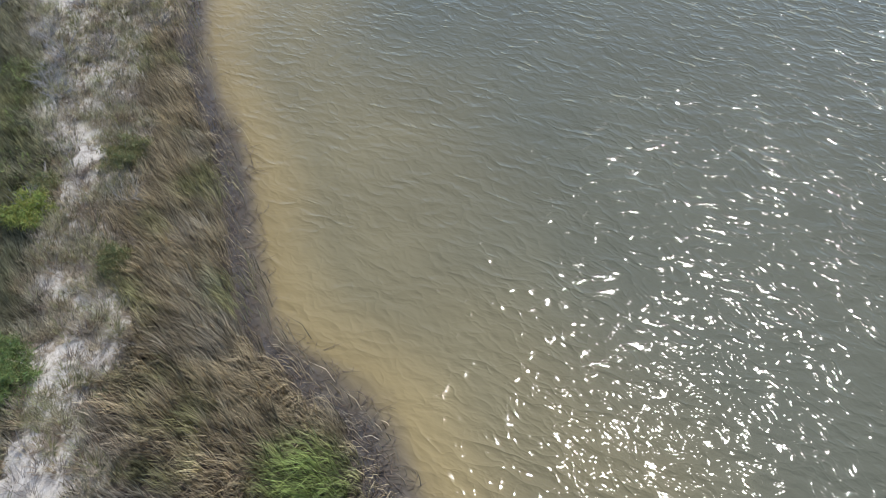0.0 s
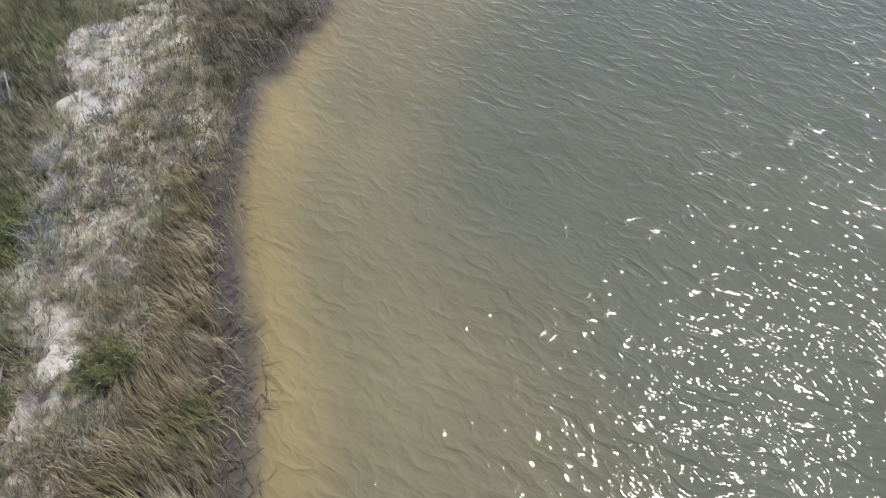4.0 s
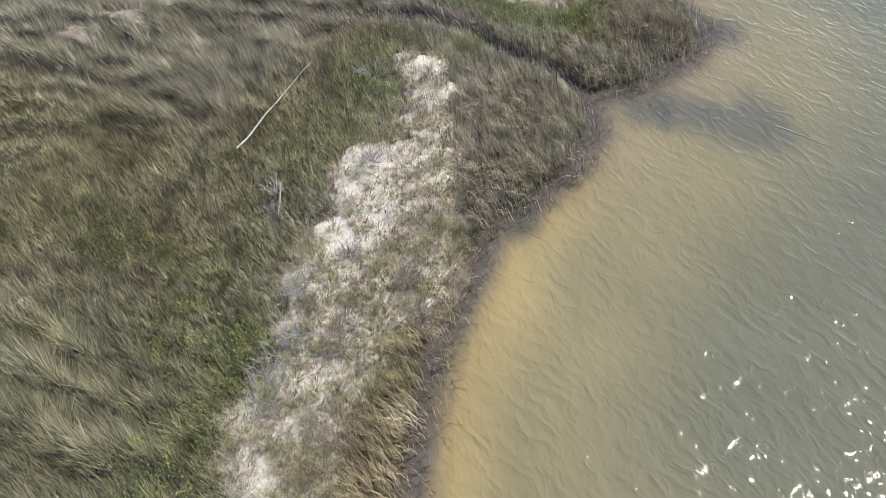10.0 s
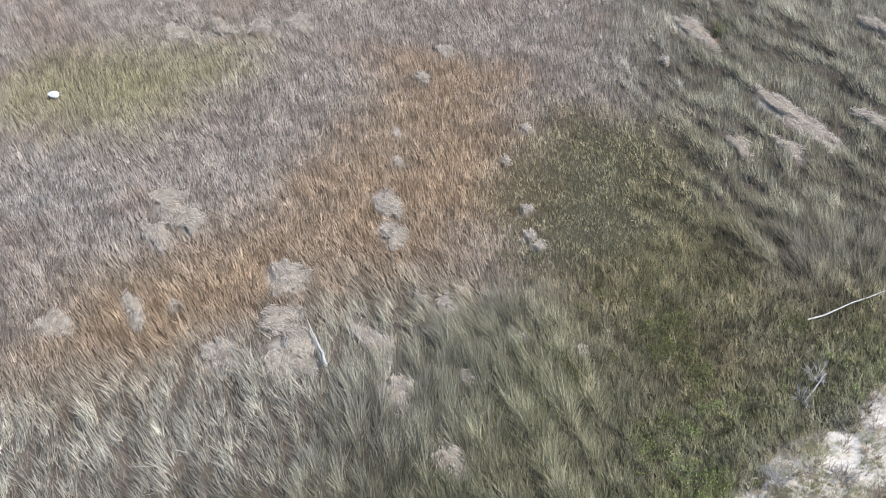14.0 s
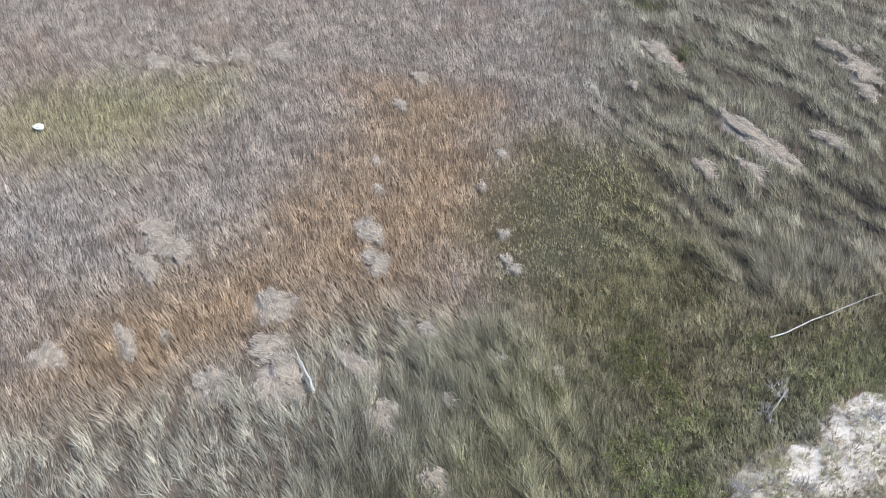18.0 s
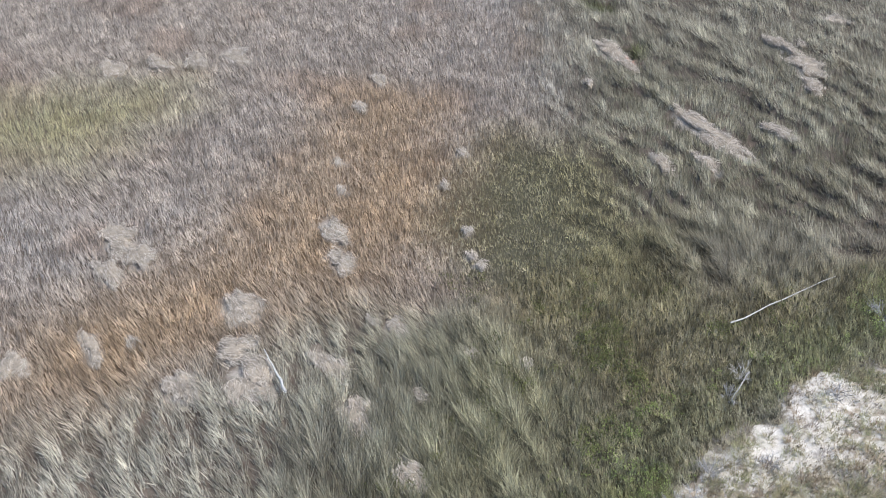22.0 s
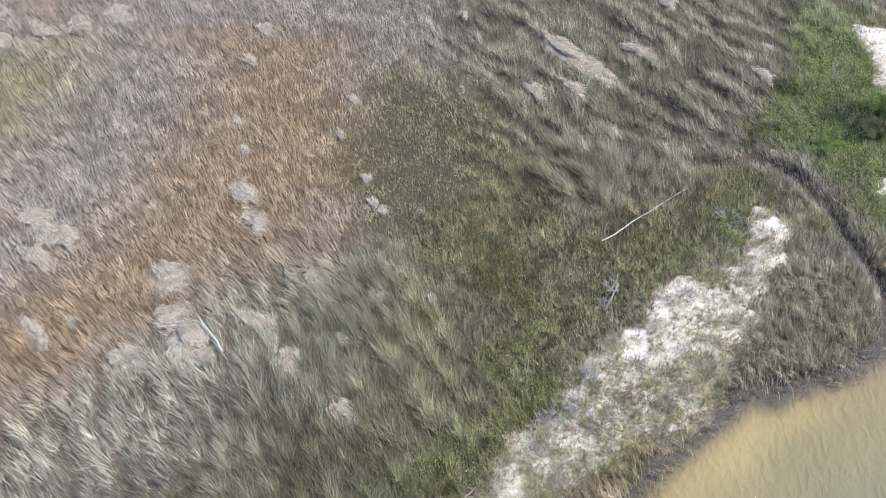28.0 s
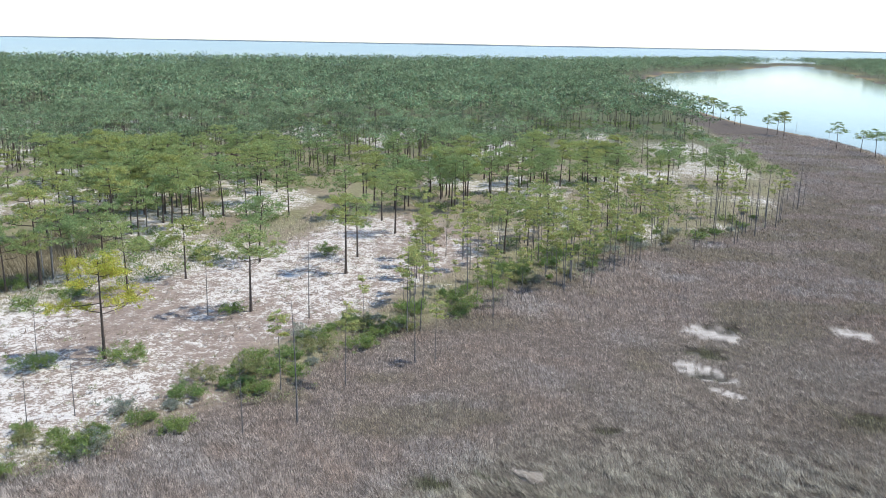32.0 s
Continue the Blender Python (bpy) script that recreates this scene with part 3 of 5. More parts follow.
# ---- grass ----
def grass_look(x, y, f):
    """Colour, length, lean and density of the grass at each place."""
    n = len(x)
    along, across = x * LEAN[0] + y * LEAN[1], x * -LEAN[1] + y * LEAN[0]
    lodged = f["lodged"]
    furrow = furrows(x, y)
    clump = fbm(x * 2.3, y * 2.3, 24, 2)
    patch = fbm(x * 0.35, y * 0.35, 25)
    rand = rng.random(n)
    streak = vnoise(across * 4.5, along * 1.3, 34) * 0.6 + vnoise(across * 11, along * 3.5, 35) * 0.4
    streak = 0.5 + (streak - 0.5) * (1 - 0.5 * ss(36, 56, y)) * (0.55 + 0.45 * lodged)
    col = np.tile(np.array([0.42, 0.36, 0.31]), (n, 1))
    col = blend(col, (0.36, 0.285, 0.235), 0.75 * ss(36, 58, y))
    col = blend(col, (0.45, 0.41, 0.38), ss(0.42, 0.72, fbm(x * 0.12, y * 0.12, 27)) * 0.6)
    col = blend(col, (0.37, 0.285, 0.23), ss(0.5, 0.75, patch) * 0.7)
    col = blend(col, (0.335, 0.31, 0.25), lodged * 0.82)
    col = blend(col, (0.25, 0.238, 0.155), lodged * ss(-11, 0, x) * ss(22, 19, y) * 0.85)
    col = blend(col, (0.178, 0.163, 0.108), f["swale"] * (0.7 + 0.3 * rand) * (1 - 0.55 * ss(30, 46, y)))
    col = blend(col, (0.44, 0.315, 0.20), f["orange"] * (0.5 + 0.5 * patch))
    col = blend(col, (0.31, 0.275, 0.14), f["green"] * (0.45 + 0.5 * rand))
    col = blend(col, (0.24, 0.285, 0.12), f["lush"] * (0.35 + 0.5 * rand))
    col = blend(col, (0.39, 0.36, 0.18), f["yellow"] * 0.7)
    strip = ss(1.8, 0.3, np.abs(f["edge"] + 1.0)) * ss(2.5, 4, f["shore"])
    col = blend(col, (0.33, 0.345, 0.19), strip * (0.15 + 0.55 * patch))
    col = blend(col, (0.355, 0.285, 0.17), ss(3.8, 2.2, f["shore"]) * (y < 26) * 0.9)
    col = blend(col, (0.40, 0.325, 0.225), f["ridge"] * 0.7)
    shoreside = ss(6, 3.5, f["shore"]) * (y < 30)
    col = blend(col, (0.25, 0.25, 0.11), ss(0.5, 0.68, fbm(x * 0.8, y * 0.8, 36)) * shoreside * 0.75)
    col = blend(col, (0.37, 0.35, 0.31), ss(0.55, 0.7, fbm(x * 0.9, y * 0.9, 38)) * shoreside * 0.35)
    col = blend(col, (0.32, 0.285, 0.22), ss(8, 10, x) * ss(4.5, 3, f["shore"]) * (y < 30) * (1 - f["ridge"]) * (1 - f["lush"]) * 0.8)
    col = blend(col, (0.24, 0.32, 0.09), ss(1.1, 0.5, np.hypot(x + 2.5, y - 0.1)) * 0.8)
    col = blend(col, (0.38, 0.34, 0.22), f["forest"] * 0.8)
    # dark green grass of the hollows, the pits' shade mixed into its colour
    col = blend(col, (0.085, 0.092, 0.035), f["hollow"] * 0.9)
    col = blend(col, (0.24, 0.21, 0.125), 0.6 * ss(0.5, 0.66, fbm(x * 0.09, y * 0.14, 81)) * ss(42, 56, y) * (1 - f["forest"]))
    col = col * (1 - 0.08 * ss(6, 26, x - 0.3 * (y - 45)) * ss(40, 55, y))[:, None]
    col = col * (1 - ss(14, 11, f["shore"]) * ss(3, 5, f["shore"]) * (y < 24) * ss(5, 9, y) * (1 - 0.75 * ss(10, 14, y)) * (0.66 - 0.75 * fbm(x * 1.4, y * 1.4, 39)))[:, None]
    # furrow shading put into the colour: troughs darkened, crests paled
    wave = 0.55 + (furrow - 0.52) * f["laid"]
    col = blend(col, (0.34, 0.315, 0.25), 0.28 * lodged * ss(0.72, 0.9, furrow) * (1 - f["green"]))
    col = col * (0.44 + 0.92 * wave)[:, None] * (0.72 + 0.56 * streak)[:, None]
    col = col * (0.58 + 0.9 * clump)[:, None] * (1 + (1.0 + 0.35 * np.maximum(lodged, ss(4, 2, f["shore"]))) * (rng.random(n) - 0.5))[:, None]
    col = col * (1 - 0.10 * ss(14, 10, y) * ss(3, 5, f["shore"]) * ss(-10, -6, x))[:, None]      # darker sward inland of the shore, below y = 14
    pale = np.array([0.62, 0.57, 0.51]) * (0.7 + 0.6 * rng.random((n, 1)))
    col = np.minimum(col * (1 - f["mat"][:, None] * 0.45) + pale * f["mat"][:, None] * 0.45, 0.8)
    col[:, 2] *= 0.98
    size = (0.5 + 0.3 * patch) * (1 - 0.3 * ss(40, 62, y)) + lodged * (0.32 * furrow + 0.06)
    size = size * (1 - 0.45 * f["green"]) * (1 - 0.6 * f["ridge"]) * (1 - 0.5 * f["mat"]) * (1 + 0.3 * f["hollow"])
    size = size * (1 + 0.35 * ss(3, 1, f["shore"]) * (f["ridge"] < 0.4))
    bare = f["ridge"] * ss(0.35, 0.6, sandy(x, y))
    keep = np.maximum(ss(-0.2, 0.15, f["shore"]), 0.09 * ss(-0.95, -0.3, f["shore"])) * (1 - 0.7 * f["mat"]) * (1 - f["creek"]) * (1 - 0.9 * bare * ss(0.60, 0.5, fbm(x * 3.2, y * 3.2, 24, 2))) * (1 - 0.35 * f["ridge"]) * (1 - 0.8 * f["bare"])
    keep = keep * (1 - 0.9 * f["mat"] * (y > 55)) * (1 - 0.94 * f["dune"]) * (1 - 0.7 * f["forest"]) * (1 - 0.25 * lodged * ss(0.42, 0.2, furrow)) * (1 - 0.3 * f["hollow"])
    angle = np.arctan2(-LEAN[1], -LEAN[0]) + 1.7 * (fbm(x * 0.22, y * 0.22, 29) - 0.5) + (0.32 + 0.9 * f["mat"] + 0.5 * f["green"] + 0.9 * f["ridge"]) * rng.standard_normal(n)
    angle = angle + (0.8 + 2.0 * shoreside) * (fbm(x * 0.9, y * 0.9, 28) - 0.5)
    lean = np.radians(33 + 19 * lodged + 15 * rng.standard_normal(n) + 32 * f["mat"] - 8 * f["green"] - 10 * f["ridge"])
    return col, size, angle, np.clip(lean, 0.05, 1.48), keep


def blades(name, raster, x, y, width, bent, label, grow=1.0, cell=0.18, rough=0.35):
    """Grass over the given places as one mesh: a thin leaf each, bent in two where the camera is near."""
    ax, ay = x + 0.6 * vnoise(x * 1.7, y * 1.7, 67), y + 0.6 * vnoise(x * 1.7, y * 1.7, 68)
    i, j = np.floor(ax / cell), np.floor(ay / cell)
    f = raster.at(x, y, ("lodged", "green", "lush"))
    rough = rough + 0.35 * np.maximum(f["green"], f["lush"]) * (rough < 0.6)
    pull = (0.05 + 0.42 * rough) * (1 - 0.5 * f["lodged"])
    x = x + pull * ((i + 0.1 + 0.8 * lattice(i, j, 61)) * cell - ax)
    y = y + pull * ((j + 0.1 + 0.8 * lattice(i, j, 62)) * cell - ay)
    f = raster.at(x, y)
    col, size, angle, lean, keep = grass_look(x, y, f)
    tuft = lattice(i, j, 63)
    col, size = col * (1 - 0.5 * rough + rough * tuft)[:, None], size * (0.75 + 0.5 * lattice(i, j, 66))
    angle, lean = angle + 0.9 * (lattice(i, j, 64) - 0.5), np.clip(lean + 0.5 * (lattice(i, j, 65) - 0.5), 0.05, 1.5)
    take = rng.random(len(x)) < keep
    x, y, col, size, angle, lean, z = x[take], y[take], col[take], size[take] * grow, angle[take], lean[take], f["height"][take] - 0.03
    width = (width[take] if isinstance(width, np.ndarray) else width) * (0.6 + 0.8 * rng.random(len(x)))
    size = size * (0.6 + 0.7 * rng.random(len(x)))
    out = np.stack([np.cos(angle), np.sin(angle), 0 * angle], 1)
    turn = angle + np.pi / 2 + rng.normal(0, 0.5, len(x))
    side = np.stack([np.cos(turn), np.sin(turn), 0 * turn], 1) * (width / 2)[:, None]
    foot = np.stack([x, y, z], 1)
    up = np.array([0, 0, 1.0])
    n = len(x)
    if not bent:
        tip = foot + size[:, None] * (np.sin(lean)[:, None] * out + np.cos(lean)[:, None] * up)
        verts = np.stack([foot - side, foot + side, tip], 1).reshape(-1, 3)
        faces = np.arange(3 * n).reshape(-1, 3)
        tint = np.repeat(col, 3, 0)
    else:
        first, then = lean * 0.55, np.minimum(lean * 1.6, 1.75)
        knee = foot + 0.55 * size[:, None] * (np.sin(first)[:, None] * out + np.cos(first)[:, None] * up)
        tip = knee + 0.5 * size[:, None] * (np.sin(then)[:, None] * out + np.cos(then)[:, None] * up)
        tip[:, 2] = np.maximum(tip[:, 2], z + 0.02)
        verts = np.stack([foot - side, foot + side, knee - 0.8 * side, knee + 0.8 * side, tip], 1).reshape(-1, 3)
        i = 5 * np.arange(n)[:, None]
        faces = np.concatenate([i + [0, 1, 3], i + [0, 3, 2], i + [2, 3, 4]])
        tint = np.repeat(col, 5, 0)
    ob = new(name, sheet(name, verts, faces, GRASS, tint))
    return tagged(ob, label, "grass", kind="stuff")


def scatter(density, x0, x1, y0, y1):
    count = int(density * (x1 - x0) * (y1 - y0))
    return rng.uniform(x0, x1, count), rng.uniform(y0, y1, count)


NEAR = Raster(-36, 50, -12, 84, 0.2)
FAR = Raster(-80, 130, 60, 300, 0.8)
# rushes along the shore and on the ridge, where the camera flies lowest
x, y = scatter(780, -9, 25, -5, 31)
d = NEAR.at(x, y, ("shore",))["shore"]
near = np.abs(d - 1.6) < 2.4 + 0.9 * rng.random(len(d))
blades("shore_rushes", NEAR, x[near], y[near], 0.0135, True, "brown dead rushes leaning over the bay shore", 0.68, 0.17, 0.95)
x, y = scatter(720, -9, 15, 2, 26)
f = NEAR.at(x, y, ("shore",))
meadow = lambda f, x, y: (f["shore"] > 3.7) & (f["shore"] < 12.5) & (y < 25) & (x > -7) & (x < 15)
near = meadow(f, x, y)
blades("ridge_meadow", NEAR, x[near], y[near], 0.02, False, "dark olive grass beside the sand ridge", 0.85, 0.19, 0.8)
x, y = scatter(330, -34, 49, -6, 80)
f = NEAR.at(x, y, ("shore", "seen"))
d = f["shore"]
fade = np.maximum(1, y / 40)
near = (d > 3.7) & ~meadow(f, x, y) & (f["seen"] > 0) & (rng.random(len(x)) < fade ** -1.8)
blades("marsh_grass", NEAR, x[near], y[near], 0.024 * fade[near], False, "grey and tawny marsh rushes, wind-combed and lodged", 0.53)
x, y = scatter(95, -50, 115, 80, 270)
fade = y / 80
far = (x < y * 0.56 + 4) & (x > -0.6 * y - 6) & (rng.random(len(x)) < fade ** -2)
far[far] &= signed(x[far], y[far], FOREST) < 45
blades("far_marsh_grass", FAR, x[far], y[far], 0.045 * fade[far], False, "mauve-brown marsh grass stretching to the lake", 0.8, 0.6, 0.2)


def straws(foot, angle, rise, length, width):
    """Single straws as thin triangles from their feet."""
    out = np.stack([np.cos(angle), np.sin(angle), rise], 1)
    side = np.stack([-np.sin(angle), np.cos(angle), 0 * angle], 1) * (width / 2)[:, None]
    return np.stack([foot - side, foot + side, foot + out * length[:, None]], 1).reshape(-1, 3), np.arange(3 * len(foot)).reshape(-1, 3)


# tussocks of dead grass and weeds on the sand ridge
r = np.random.default_rng(55)
tx, ty = r.uniform(-6, 14, 14000), r.uniform(2.6, 22, 14000)
f = NEAR.at(tx, ty)
ok = (f["ridge"] > 0.45) & (r.random(14000) < (0.85 - 0.55 * sandy(tx, ty)) * (1 - 0.35 * ss(12, 15, ty)))
tx, ty, tz = tx[ok][:1300], ty[ok][:1300], f["height"][ok][:1300]
DRY = np.array([(0.46, 0.40, 0.27), (0.27, 0.27, 0.12), (0.35, 0.31, 0.28), (0.27, 0.20, 0.13), (0.36, 0.36, 0.20), (0.50, 0.45, 0.33)])
leaves = 60
a = r.uniform(0, 2 * np.pi, len(tx) * leaves)
d = np.repeat(r.uniform(0.05, 0.2, len(tx)), leaves) * np.sqrt(r.random(len(a)))
foot = np.stack([np.repeat(tx, leaves) + d * np.cos(a), np.repeat(ty, leaves) + d * np.sin(a), np.repeat(tz, leaves) - 0.02], 1)
v, q = straws(foot, a + r.normal(0, 0.5, len(a)), r.uniform(0.3, 1.6, len(a)), r.uniform(0.10, 0.30, len(a)), r.uniform(0.006, 0.013, len(a)))
tint = np.repeat(DRY[r.integers(0, 6, len(tx))], leaves, 0) * r.uniform(0.6, 1.5, (len(a), 1))
tagged(new("ridge_tussocks", sheet("ridge_tussocks", v, q, GRASS, np.repeat(tint, 3, 0))), "dry straw and olive tussocks on white sand", "grass", kind="stuff")


def leafy(name, x, y, z, high, wide, leaves, size, colour, label, seed):
    """Low leafy weeds in one mesh: small pointed leaves round each stem."""
    r = np.random.default_rng(seed)
    n = len(x) * leaves
    a, k = r.uniform(0, 6.28, n), np.sqrt(r.random(n)) * np.repeat(wide, leaves)
    foot = np.stack([np.repeat(x, leaves) + k * np.cos(a), np.repeat(y, leaves) + k * np.sin(a), np.repeat(z, leaves) + np.repeat(high, leaves) * r.uniform(0.25, 1, n)], 1)
    v, q = straws(foot, a + r.normal(0, 0.7, n), r.uniform(-0.2, 0.7, n), size * r.uniform(0.7, 1.4, n), size * r.uniform(0.45, 0.8, n))
    tint = np.repeat(colour, leaves, 0) * r.uniform(0.55, 1.4, (n, 1))
    return tagged(new(name, sheet(name, v, q, NEEDLES, np.repeat(tint, 3, 0))), label, "weeds", kind="stuff")


x, y = scatter(48, -12, 22, 3, 34)
f = NEAR.at(x, y, ("green", "lush", "height", "edge", "shore", "ridge"))
side = ss(2.2, 0.4, np.abs(f["edge"] + 1.2)) * (f["shore"] > 3)
want = np.maximum(np.maximum(0.85 * ss(24, 18, y) * f["green"] * ss(0.46, 0.66, fbm(x * 0.55, y * 0.55, 83, 3)), f["lush"] * 0.8), ss(6, 10, y) * side * 0.14 * ss(0.45, 0.6, fbm(x * 0.8, y * 0.8, 84))) * (f["ridge"] < 0.3) * (f["shore"] > 0.6)
ok = rng.random(len(x)) < want
x, y, side = x[ok], y[ok], np.maximum(side, f["lush"])[ok]
hue = np.array([0.13, 0.14, 0.045]) * (1 - side[:, None]) + np.array([0.23, 0.28, 0.09]) * side[:, None]
leafy("marsh_weeds", x, y, f["height"][ok], rng.uniform(0.2, 0.45, len(x)), rng.uniform(0.08, 0.26, len(x)), 14, 0.056, hue * rng.uniform(0.35, 1.5, (len(x), 1)), "dark green leafy weeds between the marsh grasses", 85)

# broken rush stems strewn along the water's edge
x, y = scatter(62, -9, 24, -6, 20)
f = NEAR.at(x, y, ("shore", "height"))
ok = (f["shore"] < 0.35) & (f["shore"] > -0.35 - 0.55 * rng.random(len(x)))
x, y, z = x[ok], y[ok], np.maximum(f["height"][ok], WATER) + 0.012
a = rng.uniform(0, 6.28, len(x))
knee = np.stack([x, y, z], 1) + 0.2 * np.stack([np.cos(a), np.sin(a), 0.15 * rng.random(len(x))], 1)
v1, q1 = straws(np.stack([x, y, z], 1), a, rng.uniform(0.02, 0.2, len(x)), rng.uniform(0.15, 0.45, len(x)), np.full(len(x), 0.016))
v2, q2 = straws(knee, a + rng.normal(0, 1.0, len(x)), rng.uniform(-0.05, 0.3, len(x)), rng.uniform(0.1, 0.3, len(x)), np.full(len(x), 0.012))
tint = np.array([[0.15, 0.115, 0.085]]) * rng.uniform(0.4, 1.6, (2 * len(x), 1))
tagged(new("shore_stems", sheet("shore_stems", np.concatenate([v1, v2]), np.concatenate([q1, q2 + len(v1)]), GRASS, np.repeat(tint, 3, 0))), "broken dark rush stems strewn along the water's edge", "dead stems", kind="stuff")


def straw_mat(cx, cy, a, b, seed, label):
    """Bleached straw that lies in a tangled, ragged mat on top of the grass."""
    r = np.random.default_rng(seed)
    far = max(1.0, cy / 42)
    a, b = a * 1.05, b * 1.05
    count = int(4 * a * b * 1500 / far ** 1.6)
    u, v = r.uniform(-1.35, 1.35, count), r.uniform(-1.35, 1.35, count)
    waves = [(m, k, r.uniform(0, 6.28)) for m, k in ((1, 0.1), (2, 0.18), (3, 0.2), (5, 0.14), (8, 0.08))]
    rim = lambda turn: 0.92 + sum(k * np.sin(m * turn + p) for m, k, p in waves)
    edge = rim(np.arctan2(v, u))
    x, y = cx + u * a * LEAN[0] - v * b * LEAN[1], cy + u * a * LEAN[1] + v * b * LEAN[0]
    ok = np.hypot(u, v) < edge
    x, y, n = x[ok], y[ok], int(ok.sum())
    ground_z = NEAR.at(x, y)["height"]
    lift = (0.13 + 0.16 * fbm(x * 2, y * 2, seed + 1)) * r.uniform(0.6, 1.1, n)
    lift[::6] = -0.02
    angle = np.arctan2(LEAN[1], LEAN[0]) + r.normal(0, 0.4) + 2.4 * (fbm(x * 1.3, y * 1.3, seed + 2) - 0.5) + r.normal(0, 0.4, n)
    rise = r.normal(0.05, 0.12, n)
    rise[::6] = 0.6
    vs, fs = straws(np.stack([x, y, ground_z + lift], 1), angle, rise, r.uniform(0.12, 0.34, n), 0.016 * far * r.uniform(0.6, 1.4, n))
    tint = np.array([0.66, 0.575, 0.475]) * (0.75 + 0.5 * vnoise(x * 5, y * 5, seed + 3) * r.uniform(0.5, 1.2, n))[:, None] * r.uniform(0.6, 1.1, (n, 1))
    tint[r.random(n) < 0.12] *= 0.4
    turn, rings = np.linspace(0, 2 * np.pi, 29)[:-1], np.linspace(0.08, 1.0, 6)
    pu, pv = (np.outer(rings, rim(turn) * np.cos(turn))).ravel(), (np.outer(rings, rim(turn) * np.sin(turn))).ravel()
    px, py = cx + pu * a * LEAN[0] - pv * b * LEAN[1], cy + pu * a * LEAN[1] + pv * b * LEAN[0]
    pz = NEAR.at(px, py)["height"] + np.repeat([0.2, 0.2, 0.19, 0.17, 0.13, -0.05], 28) * (0.4 if a < 0.4 else 1) + 0.08 * (fbm(px * 3, py * 3, seed + 4) - 0.5)
    k, j = np.meshgrid(np.arange(5), np.arange(28), indexing="ij")
    pad_faces = np.stack([k * 28 + j, k * 28 + (j + 1) % 28, (k + 1) * 28 + (j + 1) % 28, (k + 1) * 28 + j], -1).reshape(-1, 4)
    pad_tint = np.array([0.37, 0.31, 0.24]) * (0.6 + 0.8 * vnoise(px * 6, py * 6, seed + 5))[:, None]
    pad = tagged(new("straw_mat", sheet("straw_mat", np.c_[px, py, pz], pad_faces, GRASS, pad_tint)), label, "straw mat", "straw mats")
    loose = new("loose_straw", sheet("loose_straw", vs, fs, GRASS, np.repeat(np.minimum(tint, 0.8), 3, 0)))
    loose.parent = pad
    tagged(loose, kind="stuff")
    return pad


for i, (cx, cy, a, b) in enumerate(MATS):
    if cy > 60:      # bare sand pans, part of the ground
        continue
    small = a < 0.4
    straw_mat(cx, cy, a, b, 700 + 5 * i, "small pale tuft of dead straw in the grass" if small else
              "long bleached straw mat lodged on marsh grass" if a > 1.8 else "ragged bleached straw mat lying on marsh grass")
x, y = scatter(60, 15, 25, 12, 20)
near = (np.minimum(np.hypot(x - 17.5, y - 16), np.hypot(x - 22.9, y - 18.2)) < 1.1 * rng.random(len(x)) ** 0.5 + 0.1) & (signed(x, y, LAND) < -0.15)
x, y = x[near], y[near]
a = rng.uniform(0, 6.28, len(x))
foot = np.stack([x, y, np.full(len(x), WATER - 0.02)], 1)
tip = foot + np.stack([0.22 * np.cos(a), 0.22 * np.sin(a), rng.uniform(0.03, 0.12, len(x))], 1)
side = np.stack([-np.sin(a), np.cos(a), 0 * a], 1) * 0.012
weed = sheet("water_weed", np.stack([foot - side, foot + side, tip], 1).reshape(-1, 3), np.arange(3 * len(x)).reshape(-1, 3), GRASS,
             np.repeat(np.array([[0.10, 0.11, 0.08]]) * rng.uniform(0.6, 1.4, (len(x), 1)), 3, 0))
tagged(new("water_weed", weed), "drowned dark grass breaking the water surface", "water weed", kind="stuff")


# ---- trees ----
def part(name, me, parent, label=""):
    ob = new(name, me)
    ob.parent = parent
    return tagged(ob, label)


def tube(points, radii, sides=6):
    """A tapered limb through the points: vertices and quads."""
    pts = np.array(points, float)
    vs, fs = [], []
    for i, (p, r) in enumerate(zip(pts, radii)):
        d = pts[min(i + 1, len(pts) - 1)] - pts[max(i - 1, 0)]
        d = d / (np.linalg.norm(d) + 1e-9)
        a = np.cross(d, (0.31, 0.95, 0.12))
        a /= np.linalg.norm(a) + 1e-9
        c = np.cross(d, a)
        for k in range(sides):
            t = 2 * np.pi * k / sides
            vs.append(p + r * (np.cos(t) * a + np.sin(t) * c))
    for i in range(len(pts) - 1):
        for k in range(sides):
            j = (k + 1) % sides
            fs.append((i * sides + k, i * sides + j, (i + 1) * sides + j, (i + 1) * sides + k))
    return np.array(vs), np.array(fs)


def joined(pieces):
    vs, fs, at = [], [], 0
    for v, f in pieces:
        vs.append(v), fs.append(f + at)
        at += len(v)
    return np.concatenate(vs), np.concatenate(fs)


